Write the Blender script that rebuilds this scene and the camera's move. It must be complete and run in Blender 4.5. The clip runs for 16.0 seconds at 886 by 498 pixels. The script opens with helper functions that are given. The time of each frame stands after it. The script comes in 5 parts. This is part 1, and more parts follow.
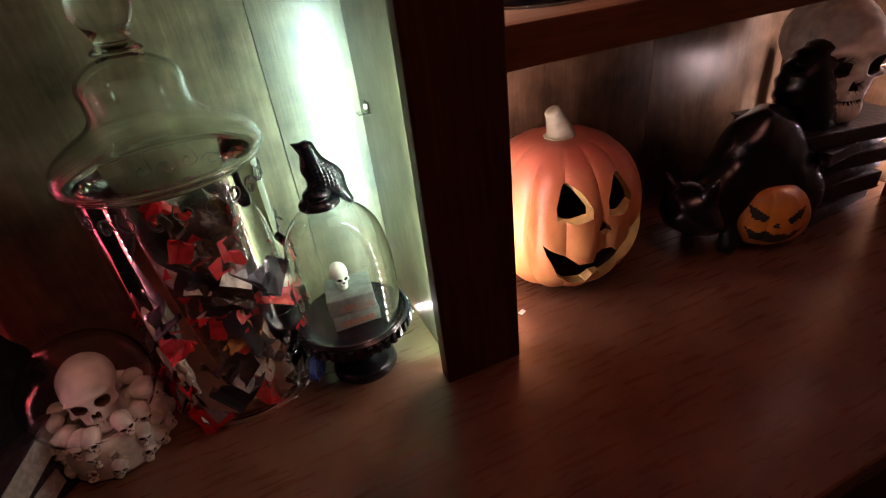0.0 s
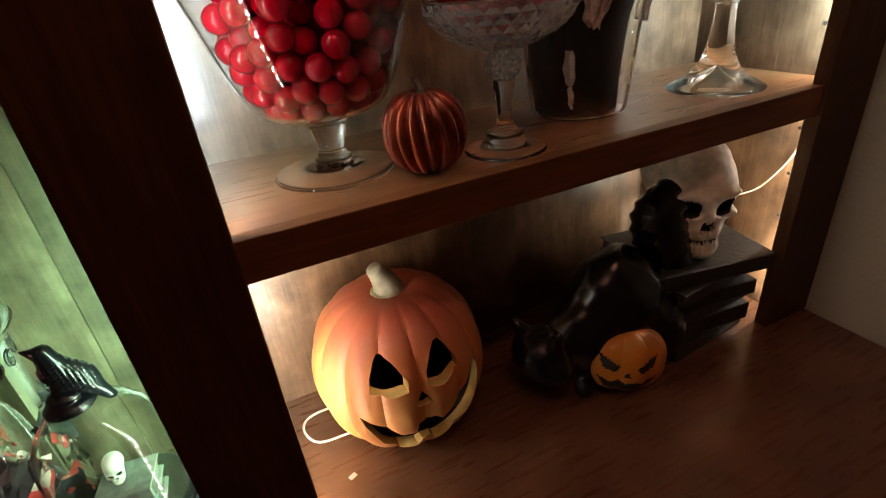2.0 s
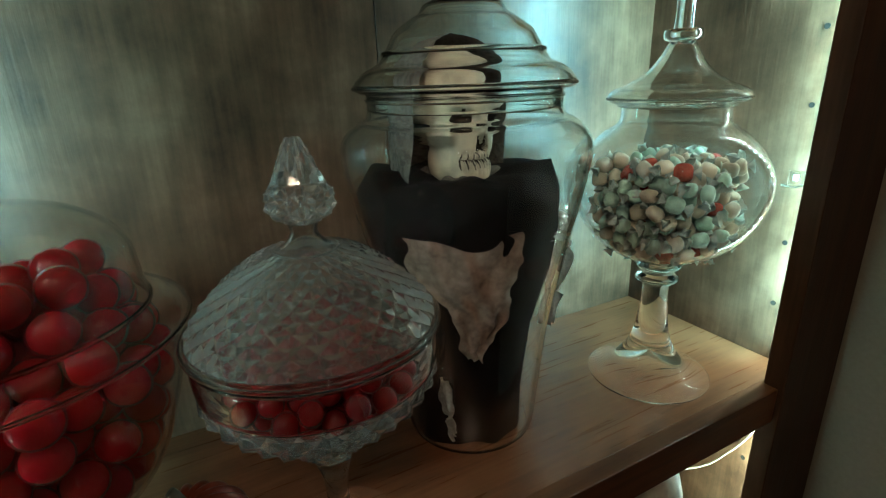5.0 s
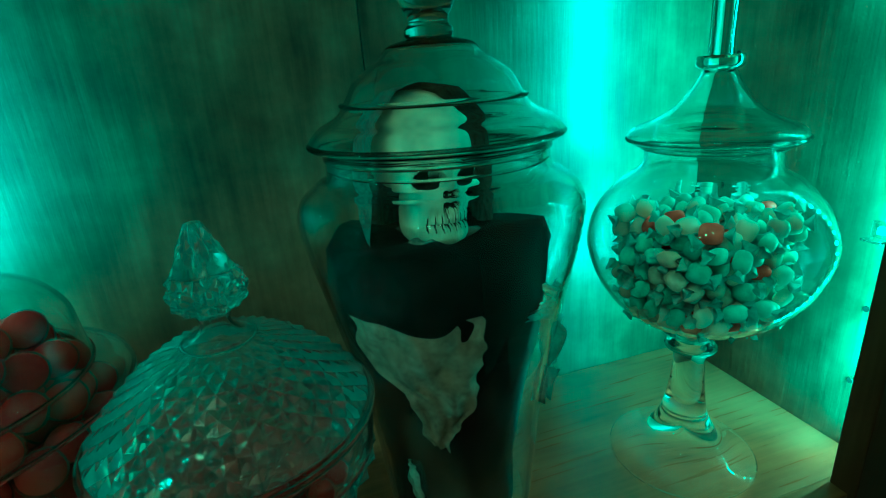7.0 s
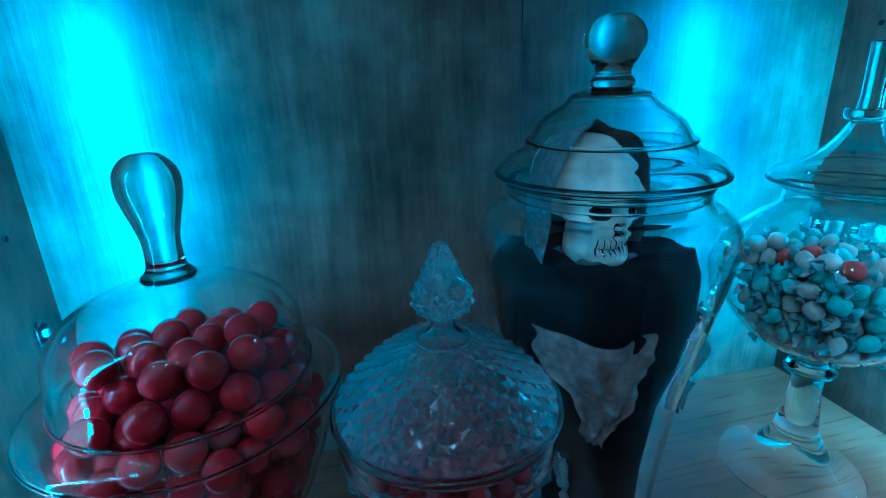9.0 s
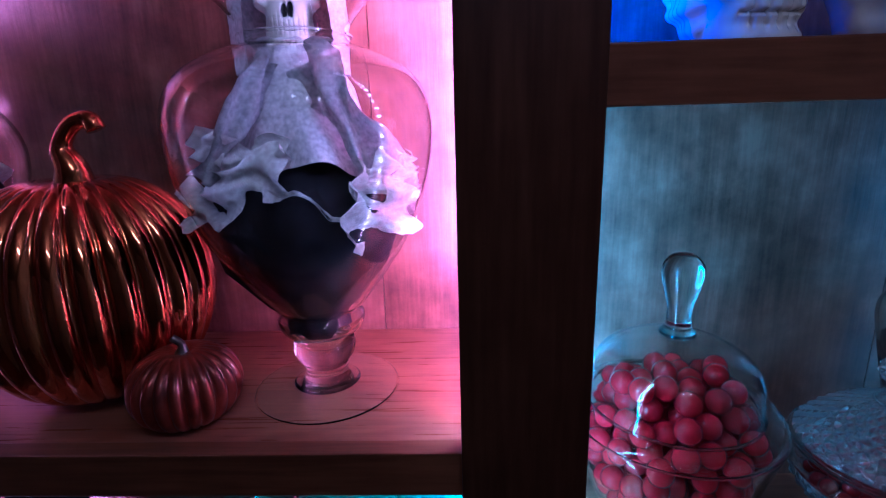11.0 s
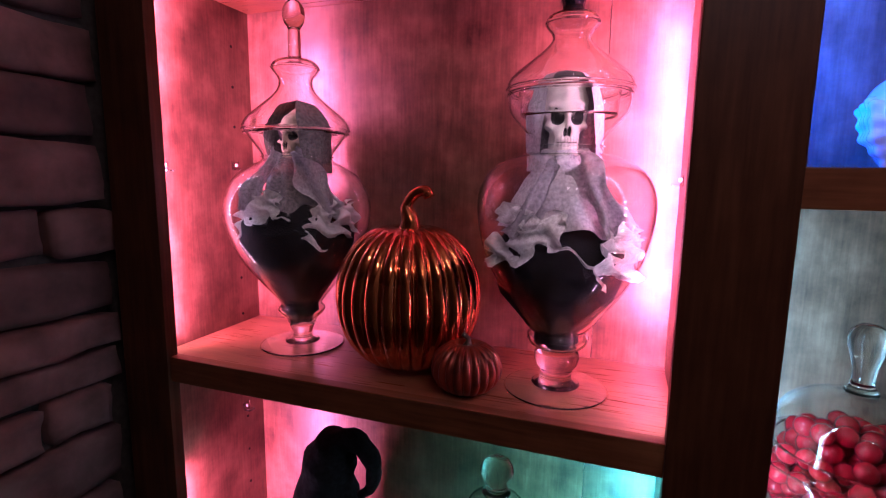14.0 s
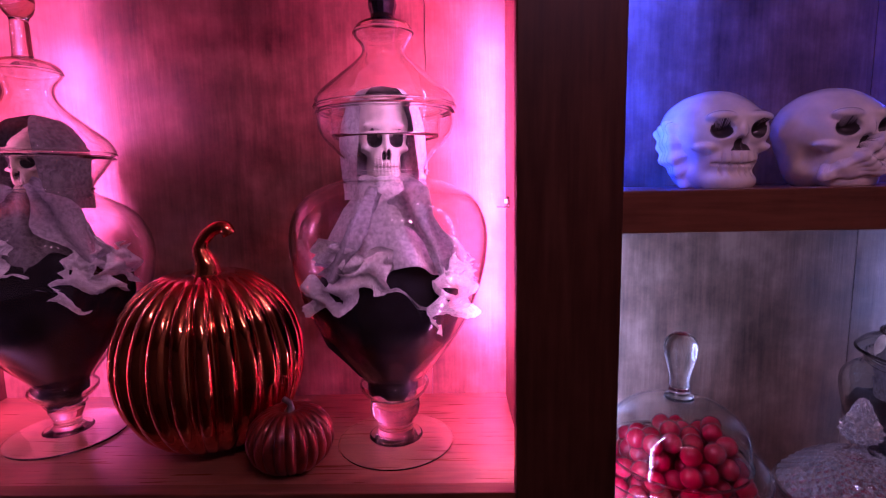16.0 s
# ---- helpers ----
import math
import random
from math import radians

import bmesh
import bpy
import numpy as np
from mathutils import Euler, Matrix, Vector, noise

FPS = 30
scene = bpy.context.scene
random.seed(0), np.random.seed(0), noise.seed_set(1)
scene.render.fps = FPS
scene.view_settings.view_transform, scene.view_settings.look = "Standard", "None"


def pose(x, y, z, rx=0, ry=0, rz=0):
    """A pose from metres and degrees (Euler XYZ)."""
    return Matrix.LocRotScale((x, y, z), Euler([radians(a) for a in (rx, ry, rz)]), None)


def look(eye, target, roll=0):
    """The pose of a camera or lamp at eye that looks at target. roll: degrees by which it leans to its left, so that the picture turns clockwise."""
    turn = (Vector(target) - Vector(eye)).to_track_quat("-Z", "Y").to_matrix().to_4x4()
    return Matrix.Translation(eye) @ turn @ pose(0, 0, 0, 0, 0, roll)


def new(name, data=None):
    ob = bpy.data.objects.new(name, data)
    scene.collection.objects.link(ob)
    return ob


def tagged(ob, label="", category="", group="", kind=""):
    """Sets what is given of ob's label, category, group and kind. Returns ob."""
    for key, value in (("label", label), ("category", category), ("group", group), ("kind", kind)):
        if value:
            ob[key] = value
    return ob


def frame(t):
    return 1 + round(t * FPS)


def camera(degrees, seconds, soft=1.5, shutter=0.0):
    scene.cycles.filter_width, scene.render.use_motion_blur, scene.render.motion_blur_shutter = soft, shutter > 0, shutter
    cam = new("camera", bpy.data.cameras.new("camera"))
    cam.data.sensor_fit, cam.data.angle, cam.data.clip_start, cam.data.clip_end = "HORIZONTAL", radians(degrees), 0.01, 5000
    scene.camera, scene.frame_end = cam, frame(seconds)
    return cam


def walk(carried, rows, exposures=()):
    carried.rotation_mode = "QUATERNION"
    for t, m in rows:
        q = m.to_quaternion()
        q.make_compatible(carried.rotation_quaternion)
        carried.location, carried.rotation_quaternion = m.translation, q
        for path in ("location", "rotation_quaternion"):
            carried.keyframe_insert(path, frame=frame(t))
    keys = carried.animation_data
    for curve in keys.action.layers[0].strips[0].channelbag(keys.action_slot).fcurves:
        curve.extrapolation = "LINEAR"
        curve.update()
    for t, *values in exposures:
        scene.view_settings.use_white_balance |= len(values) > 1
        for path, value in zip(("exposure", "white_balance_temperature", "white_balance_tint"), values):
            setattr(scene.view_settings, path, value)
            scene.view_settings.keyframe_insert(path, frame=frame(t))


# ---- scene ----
cam = camera(82.8, 16.0, 1.1)
PATH = [
    (0, (-0.25, -0.442, 0.484), (0.333, 1.166, -0.551), -7.5),
    (0.5, (-0.165, -0.438, 0.49), (0.442, 1.153, -0.559), -6.7),
    (1, (-0.087, -0.437, 0.509), (0.59, 1.13, -0.534), -6.8),
    (1.5, (-0.027, -0.422, 0.553), (0.674, 1.144, -0.474), -6.2),
    (2, (0.014, -0.417, 0.591), (0.692, 1.207, -0.358), -6.2),
    (2.5, (0.041, -0.407, 0.627), (0.758, 1.228, -0.273), -5.4),
    (3, (0.059, -0.39, 0.679), (0.881, 1.229, -0.158), -5.6),
    (3.5, (0.071, -0.338, 0.714), (1.065, 1.207, -0.076), -4.6),
    (4, (0.129, -0.291, 0.741), (1.156, 1.258, 0.001), -3.3),
    (4.2, (0.155, -0.273, 0.741), (1.174, 1.301, 0.045), -3.0),
    (6.3, (0.341, -0.229, 0.774), (0.918, 1.564, 0.103), -3.8),
    (6.5, (0.35, -0.227, 0.777), (0.911, 1.572, 0.106), -4.1),
    (7, (0.358, -0.219, 0.783), (0.906, 1.589, 0.126), -4.2),
    (7.5, (0.348, -0.216, 0.788), (0.897, 1.593, 0.137), -3.8),
    (8, (0.335, -0.217, 0.793), (0.857, 1.593, 0.121), -3.2),
    (8.5, (0.295, -0.222, 0.807), (0.782, 1.596, 0.13), -2.2),
    (9, (0.24, -0.235, 0.82), (0.661, 1.608, 0.17), -2.2),
    (9.5, (0.154, -0.255, 0.835), (0.515, 1.609, 0.205), -1.0),
    (10, (0.058, -0.273, 0.849), (0.293, 1.623, 0.259), -0.4),
    (10.2, (0.019, -0.285, 0.867), (0.197, 1.613, 0.262), -0.8),
    (12.3, (-0.178, -0.512, 0.948), (-0.67, 1.401, 0.637), -0.5),
    (12.5, (-0.173, -0.531, 0.949), (-0.723, 1.367, 0.637), -0.4),
    (13, (-0.171, -0.567, 0.948), (-0.795, 1.308, 0.639), 0.5),
    (13.5, (-0.172, -0.588, 0.949), (-0.836, 1.272, 0.637), 0.7),
    (14, (-0.169, -0.598, 0.954), (-0.833, 1.265, 0.656), 0.8),
    (14.5, (-0.171, -0.588, 0.957), (-0.755, 1.303, 0.669), 0.8),
    (15, (-0.172, -0.572, 0.963), (-0.637, 1.354, 0.691), 0.2),
    (15.5, (-0.165, -0.539, 0.968), (-0.469, 1.419, 0.701), -0.6),
    (16, (-0.168, -0.499, 0.978), (-0.21, 1.483, 0.714), -1.1),
]
# the picture's exposure (stops) and white balance (kelvin, tint) along the way
EXPOSURES = [
    (0.0, -0.15, 9000, 105), (0.7, -0.2, 8800, 100), (1.0, -0.3, 8800, 90), (1.4, -0.05, 9200, 62), (2.0, 0.05, 9700, 66), (3.3, 0.08, 10700, 74), (4.2, 0.08, 10700, 66),
    (5.2, -0.1, 5500, -10), (6.3, -0.12, 3350, -115), (8.0, -0.12, 3350, -115), (8.4, -0.2, 2950, -55), (8.8, -0.2, 2880, -22), (9.5, -0.25, 2760, 2), (10.2, -0.3, 2720, 8),
    (11.3, -0.2, 4200, 50), (12.3, 0.0, 5800, 185), (13.0, 0.15, 5200, 80), (13.5, 0.18, 5200, 48), (15.0, 0.18, 5200, 46), (15.5, 0.05, 5450, 82), (16.0, -0.12, 5900, 140),
]
walk(cam, [(t, look(eye, target, roll)) for t, eye, target, roll in PATH], EXPOSURES)

# ---------------------------------------------------------------- light
W = bpy.data.worlds.new("dim_room")
scene.world = W
W.use_nodes = True
W.node_tree.nodes["Background"].inputs[0].default_value = (0.9, 0.75, 0.6, 1)
W.node_tree.nodes["Background"].inputs[1].default_value = 0.004


def strip_lamp(x, y, z0, z1, colour, watts, aim):
    """A vertical LED tape's light: a thin upright area lamp."""
    d = bpy.data.lights.new("led_tape_light", "AREA")
    d.shape, d.size, d.size_y, d.spread = "RECTANGLE", 0.010, z1 - z0, radians(120)
    d.color, d.energy = colour, watts
    ob = new("led_tape_light", d)
    zc = (z0 + z1) / 2
    f = (Vector(aim) - Vector((x, y, zc)))
    f.z = 0
    f.normalize()
    zax, up = -f, Vector((0, 0, 1))
    xax = up.cross(zax)
    ob.matrix_world = Matrix((( xax.x, up.x, zax.x, x), (xax.y, up.y, zax.y, y), (xax.z, up.z, zax.z, zc), (0, 0, 0, 1)))
    return ob


COL_B_LOW = (0.58, 1.0, 0.80)
COL_B_UP = (0.28, 0.92, 1.04)
COL_B_TOP = (0.005, 0.12, 1.0)
COL_A_LOW = (0.09, 1.0, 0.72)
COL_A_UP = (1.0, 0.19, 0.31)
for x0, x1, z0, z1, left, right, wl, wr in (
        (-0.009, 0.827, 0.02, 0.355, COL_B_LOW, COL_B_LOW, 1.05, 0.95),
        (-0.009, 0.827, 0.43, 0.91, COL_B_UP, COL_B_UP, 1.45, 1.9),
        (-0.009, 0.827, 0.985, 1.5, COL_B_TOP, COL_B_TOP, 4.6, 2.6),
        (-0.890, -0.096, 0.02, 0.41, COL_A_UP, COL_A_LOW, 2.9, 2.8),
        (-0.890, -0.096, 0.665, 1.25, COL_A_UP, COL_A_UP, 4.3, 5.6)):
    strip_lamp(x0, 0.034, z0, z1, left, wl, (x0 + 0.035, 0.28, 0))
    strip_lamp(x1, 0.034, z0, z1, right, wr, (x1 - 0.035, 0.28, 0))

for dx in (-0.16, 0.0, 0.16):
    d = bpy.data.lights.new("ceiling_bulb", "POINT")
    d.energy, d.color, d.shadow_soft_size = 1.5, (1.0, 0.76, 0.54), 0.02
    new("ceiling_bulb", d).location = (0.05 + dx, -0.62, 1.46)

# ---------------------------------------------------------------- materials


def nodes_of(name):
    m = bpy.data.materials.new(name)
    m.use_nodes = True
    n = m.node_tree.nodes
    return m, n, m.node_tree.links, n["Principled BSDF"]


def ramp(n, stops):
    r = n.new("ShaderNodeValToRGB")
    e = r.color_ramp.elements
    while len(e) < len(stops):
        e.new(0.5)
    for i, (p, c) in enumerate(stops):
        e[i].position, e[i].color = p, (*c, 1)
    return r


def wood(name, dark, mid, light, rough=0.35, scale=(3, 3, 22), bump=0.12, axis_noise=6.0, coat=0.0, blotch=0.5, swirl=1.4, grain=None, figure=0.0):
    m, n, l, b = nodes_of(name)
    tc = n.new("ShaderNodeTexCoord")
    mp = n.new("ShaderNodeMapping")
    mp.inputs["Scale"].default_value = scale
    l.new(tc.outputs["Object"], mp.inputs[0])
    big = n.new("ShaderNodeTexNoise")
    big.inputs["Scale"].default_value, big.inputs["Detail"].default_value, big.inputs["Distortion"].default_value = 1.0, 7, swirl
    l.new(mp.outputs[0], big.inputs[0])
    fine = n.new("ShaderNodeTexNoise")
    fine.inputs["Scale"].default_value, fine.inputs["Detail"].default_value = axis_noise, 8
    mf = n.new("ShaderNodeMapping")
    mf.inputs["Scale"].default_value = grain or scale
    l.new(tc.outputs["Object"], mf.inputs[0])
    l.new(mf.outputs[0], fine.inputs[0])
    blot = n.new("ShaderNodeTexNoise")
    blot.inputs["Scale"].default_value, blot.inputs["Detail"].default_value, blot.inputs["Roughness"].default_value = 11.0, 8, 0.62
    l.new(tc.outputs["Object"], blot.inputs[0])
    mx = n.new("ShaderNodeMix")
    mx.inputs[0].default_value = 0.44
    l.new(big.outputs[0], mx.inputs[2])
    l.new(fine.outputs[0], mx.inputs[3])
    mx2 = n.new("ShaderNodeMix")
    mx2.inputs[0].default_value = blotch
    l.new(mx.outputs[0], mx2.inputs[2])
    l.new(blot.outputs[0], mx2.inputs[3])
    wave = n.new("ShaderNodeTexWave")
    wave.inputs["Scale"].default_value, wave.inputs["Distortion"].default_value = 1.6, 14.0
    wave.inputs["Detail"].default_value, wave.inputs["Detail Scale"].default_value = 4.0, 0.9
    l.new(mp.outputs[0], wave.inputs[0])
    mx3 = n.new("ShaderNodeMix")
    mx3.inputs[0].default_value = figure
    l.new(mx2.outputs[0], mx3.inputs[2])
    l.new(wave.outputs[1], mx3.inputs[3])
    r = ramp(n, [(0.38, dark), (0.5, mid), (0.63, light)])
    l.new(mx3.outputs[0], r.inputs[0])
    l.new(r.outputs[0], b.inputs["Base Color"])
    rr = n.new("ShaderNodeMapRange")
    rr.inputs["To Min"].default_value, rr.inputs["To Max"].default_value = rough - 0.08, rough + 0.12
    l.new(fine.outputs[0], rr.inputs[0])
    l.new(rr.outputs[0], b.inputs["Roughness"])
    bp = n.new("ShaderNodeBump")
    bp.inputs["Strength"].default_value, bp.inputs["Distance"].default_value = bump, 0.002
    l.new(fine.outputs[0], bp.inputs["Height"])
    l.new(bp.outputs[0], b.inputs["Normal"])
    b.inputs["Coat Weight"].default_value = coat
    b.inputs["Coat Roughness"].default_value = 0.17
    return m


def plain(name, colour, rough=0.5, metal=0.0, vary=0.12, scale=40.0, bump=0.0, coat=0.0, per_object=0.0, sss=0.0, spec=0.5):
    m, n, l, b = nodes_of(name)
    tc = n.new("ShaderNodeTexCoord")
    t = n.new("ShaderNodeTexNoise")
    t.inputs["Scale"].default_value, t.inputs["Detail"].default_value = scale, 6
    l.new(tc.outputs["Object"], t.inputs[0])
    lo = tuple(c * (1 - vary) for c in colour)
    hi = tuple(min(1, c * (1 + vary)) for c in colour)
    r = ramp(n, [(0.3, lo), (0.7, hi)])
    l.new(t.outputs[0], r.inputs[0])
    out = r.outputs[0]
    if per_object:
        oi = n.new("ShaderNodeObjectInfo")
        hs = n.new("ShaderNodeHueSaturation")
        mr = n.new("ShaderNodeMapRange")
        mr.inputs["To Min"].default_value, mr.inputs["To Max"].default_value = 1 - per_object, 1 + per_object
        l.new(oi.outputs["Random"], mr.inputs[0])
        l.new(mr.outputs[0], hs.inputs["Value"])
        l.new(out, hs.inputs["Color"])
        out = hs.outputs[0]
    l.new(out, b.inputs["Base Color"])
    b.inputs["Roughness"].default_value, b.inputs["Metallic"].default_value = rough, metal
    b.inputs["Specular IOR Level"].default_value = spec
    b.inputs["Coat Weight"].default_value = coat
    b.inputs["Coat Roughness"].default_value = 0.06
    if sss:
        b.inputs["Subsurface Weight"].default_value = sss
        b.inputs["Subsurface Scale"].default_value = 0.004
    if bump:
        bp = n.new("ShaderNodeBump")
        bp.inputs["Strength"].default_value, bp.inputs["Distance"].default_value = bump, 0.002
        l.new(t.outputs[0], bp.inputs["Height"])
        l.new(bp.outputs[0], b.inputs["Normal"])
    return m


CLEAR = set()


def solid_glass(name, tint=(0.95, 1.0, 0.97), rough=0.0, ior=1.48, clear=1.0):
    m, n, l, b = nodes_of(name)
    b.inputs["Base Color"].default_value = (*tint, 1)
    b.inputs["Transmission Weight"].default_value = clear
    CLEAR.add(name)
    b.inputs["Roughness"].default_value = rough
    b.inputs["IOR"].default_value = ior
    return m


def glow(name, colour, strength):
    m = bpy.data.materials.new(name)
    m.use_nodes = True
    n, l = m.node_tree.nodes, m.node_tree.links
    n.remove(n["Principled BSDF"])
    e = n.new("ShaderNodeEmission")
    e.inputs[0].default_value, e.inputs[1].default_value = (*colour, 1), strength
    l.new(e.outputs[0], n["Material Output"].inputs[0])
    return m


M_PANEL = wood("stained_birch_panel", (0.062, 0.028, 0.016), (0.155, 0.074, 0.043), (0.27, 0.142, 0.088), rough=0.34, scale=(5, 5, 2.4), axis_noise=1.0, coat=0.25, blotch=0.62, swirl=2.6, grain=(210, 210, 15), figure=0.035, bump=0.2)
M_SHELF = wood("stained_shelf_wood", (0.148, 0.053, 0.023), (0.245, 0.092, 0.041), (0.335, 0.136, 0.065), rough=0.28, scale=(2, 12, 12), axis_noise=1.0, coat=0.3, blotch=0.4, grain=(9, 190, 190), figure=0.05, swirl=2.0)
M_EDGE = wood("dark_shelf_edge", (0.095, 0.034, 0.014), (0.165, 0.060, 0.024), (0.23, 0.090, 0.036), rough=0.36, scale=(2, 30, 30), axis_noise=5, coat=0.2, blotch=0.3)
M_STILE = wood("dark_walnut_stile", (0.038, 0.013, 0.006), (0.064, 0.023, 0.010), (0.095, 0.036, 0.016), rough=0.42, scale=(30, 30, 2), axis_noise=5, coat=0.1, blotch=0.3)
for m, level, coat in ((M_PANEL, 0.4, 0.45), (M_EDGE, 0.2, 0.05), (M_STILE, 0.15, 0.0)):
    m.node_tree.nodes["Principled BSDF"].inputs["Specular IOR Level"].default_value = level
    m.node_tree.nodes["Principled BSDF"].inputs["Coat Weight"].default_value = coat
    m.node_tree.nodes["Principled BSDF"].inputs["Coat Roughness"].default_value = 0.25
M_COUNTER = wood("cherry_counter", (0.095, 0.034, 0.017), (0.14, 0.053, 0.027), (0.19, 0.076, 0.040), rough=0.27, scale=(3, 9, 9), axis_noise=1.0, coat=0.35, blotch=0.72, bump=0.04, grain=(14, 120, 120), figure=0.03, swirl=2.4)
M_WALL = plain("beige_wall_paint", (0.38, 0.38, 0.30), 0.8, vary=0.05, scale=180, bump=0.25)
M_ROOM = plain("dim_room_paint", (0.30, 0.24, 0.18), 0.85, vary=0.06, scale=30)
M_STONE = plain("ledge_stone", (0.135, 0.064, 0.056), 0.85, vary=0.55, scale=17, bump=0.8, per_object=0.4)
M_MORTAR = plain("dark_mortar", (0.05, 0.045, 0.04), 0.95, vary=0.3, scale=80, bump=0.6)
M_GLASS = solid_glass("clear_jar_glass", (0.985, 0.995, 0.99))
M_GLASS_G = solid_glass("green_tinted_glass", (0.96, 0.99, 0.975))
M_FOOT = solid_glass("clear_foot_glass", (0.985, 0.995, 0.99), 0.0, 1.33)
M_SOLID = solid_glass("clear_solid_glass")
M_CRYSTAL = solid_glass("cut_crystal_glass", (0.90, 0.94, 0.93), 0.06, 1.56, 0.955)
M_BONE = plain("aged_bone_plaster", (0.70, 0.65, 0.53), 0.55, vary=0.3, scale=55, bump=0.3)
M_BONE_W = plain("pale_bone_resin", (0.72, 0.68, 0.58), 0.45, vary=0.2, scale=60, bump=0.2)
M_BONE_OLD = plain("brown_aged_bone", (0.38, 0.30, 0.20), 0.6, vary=0.5, scale=70, bump=0.4)
M_MUG = plain("glazed_ivory_ceramic", (0.74, 0.70, 0.62), 0.18, vary=0.14, scale=40, coat=0.8)
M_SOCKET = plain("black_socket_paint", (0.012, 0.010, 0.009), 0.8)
M_BLACK = plain("glossy_black_glaze", (0.004, 0.004, 0.006), 0.24, vary=0.3, coat=0.08, scale=90, bump=0.35)
M_BLACK_MATT = plain("black_felt", (0.013, 0.012, 0.014), 0.9, vary=0.4, scale=120, bump=0.6, spec=0.1)
M_BLACK_SATIN = plain("black_cloth", (0.008, 0.007, 0.008), 0.8, vary=0.5, scale=60, bump=0.6, spec=0.12)
M_GAUZE = plain("pale_gauze", (0.84, 0.80, 0.76), 0.9, vary=0.25, scale=200, bump=0.4)
M_GAUZE_TAN = plain("tan_gauze", (0.34, 0.235, 0.19), 0.9, vary=0.4, scale=120, bump=0.9)
M_GAUZE_DARK = plain("dark_gauze", (0.13, 0.12, 0.115), 0.9, vary=0.5, scale=200, bump=0.8)
M_GAUZE_GREY = plain("grey_gauze", (0.44, 0.42, 0.43), 0.9, vary=0.3, scale=220, bump=0.3)
M_BALL = plain("red_gumball", (0.17, 0.0012, 0.004), 0.10, vary=0.06, scale=30, coat=0.3, per_object=0.15)
M_COPPER = plain("red_copper_mercury_glass", (0.92, 0.22, 0.06), 0.10, metal=1.0, vary=0.35, scale=14, coat=0.5, bump=0.05)
M_COPPER2 = plain("bronze_red_resin", (0.25, 0.040, 0.020), 0.28, metal=0.55, vary=0.6, scale=45, coat=0.4, bump=0.3)
M_SILVER = plain("tarnished_stem", (0.20, 0.18, 0.15), 0.35, metal=0.9, vary=0.4, scale=90, bump=0.4)
M_CLIP = solid_glass("clear_plastic_clip", (0.92, 0.94, 0.92), 0.08)
M_HOLE = plain("dark_drilled_hole", (0.01, 0.006, 0.004), 0.9)
M_WHITE = plain("white_plastic", (0.72, 0.70, 0.66), 0.35, vary=0.05)
M_CABLE = plain("tan_cable", (0.42, 0.32, 0.24), 0.5, vary=0.1)
M_LED_B = glow("led_chip_white", (0.6, 1.0, 0.95), 200)
M_LED_A = glow("led_chip_rose", (1.0, 0.72, 0.78), 140)
M_LED_AL = glow("led_chip_green_white", (0.45, 1.0, 0.86), 160)
M_LED_T = glow("led_chip_blue", (0.2, 0.45, 1.0), 40)

# ---------------------------------------------------------------- helpers


def mesh_ob(name, bm, mats, smooth=False):
    me = bpy.data.meshes.new(name)
    bm.normal_update()
    bm.to_mesh(me)
    bm.free()
    for m in (mats if isinstance(mats, (list, tuple)) else [mats]):
        me.materials.append(m)
    if smooth:
        me.shade_smooth()
    return new(name, me)


def thing(name, place, label, category, group="", kind="", turn=0.0):
    ob = new(name)
    ob.empty_display_size = 0.02
    ob.matrix_world = pose(*place, 0, 0, turn)
    return tagged(ob, label, category, group, kind)


def part(name, bm, mat, parent, label="", smooth=False):
    ob = mesh_ob(name, bm, mat, smooth)
    ob.parent = parent
    if not isinstance(mat, (list, tuple)) and mat.name in CLEAR:
        ob.visible_shadow = False  # clear glass lets the lamps' light through
    if label:
        ob["label"] = label
    return ob


def box(x0, x1, y0, y1, z0, z1, bevel=0.0, seg=2):
    bm = bmesh.new()
    bmesh.ops.create_cube(bm, size=1)
    for v in bm.verts:
        v.co = Vector(((x0 + x1) / 2 + v.co.x * (x1 - x0), (y0 + y1) / 2 + v.co.y * (y1 - y0), (z0 + z1) / 2 + v.co.z * (z1 - z0)))
    if bevel:
        bmesh.ops.bevel(bm, geom=bm.edges[:], offset=bevel, segments=seg, affect="EDGES", profile=0.6)
    return bm


def smooth_profile(pts, n=5):
    """Catmull-Rom through (r, z) points."""
    p = [Vector(q) for q in pts]
    p = [2 * p[0] - p[1]] + p + [2 * p[-1] - p[-2]]
    out = []
    for i in range(1, len(p) - 2):
        a, b, c, d = p[i - 1:i + 3]
        for k in range(n):
            t = k / n
            q = 0.5 * ((2 * b) + (c - a) * t + (2 * a - 5 * b + 4 * c - d) * t * t + (3 * b - a - 3 * c + d) * t ** 3)
            out.append((max(q.x, 0.0), q.y))
    out.append((pts[-1][0], pts[-1][1]))
    return out


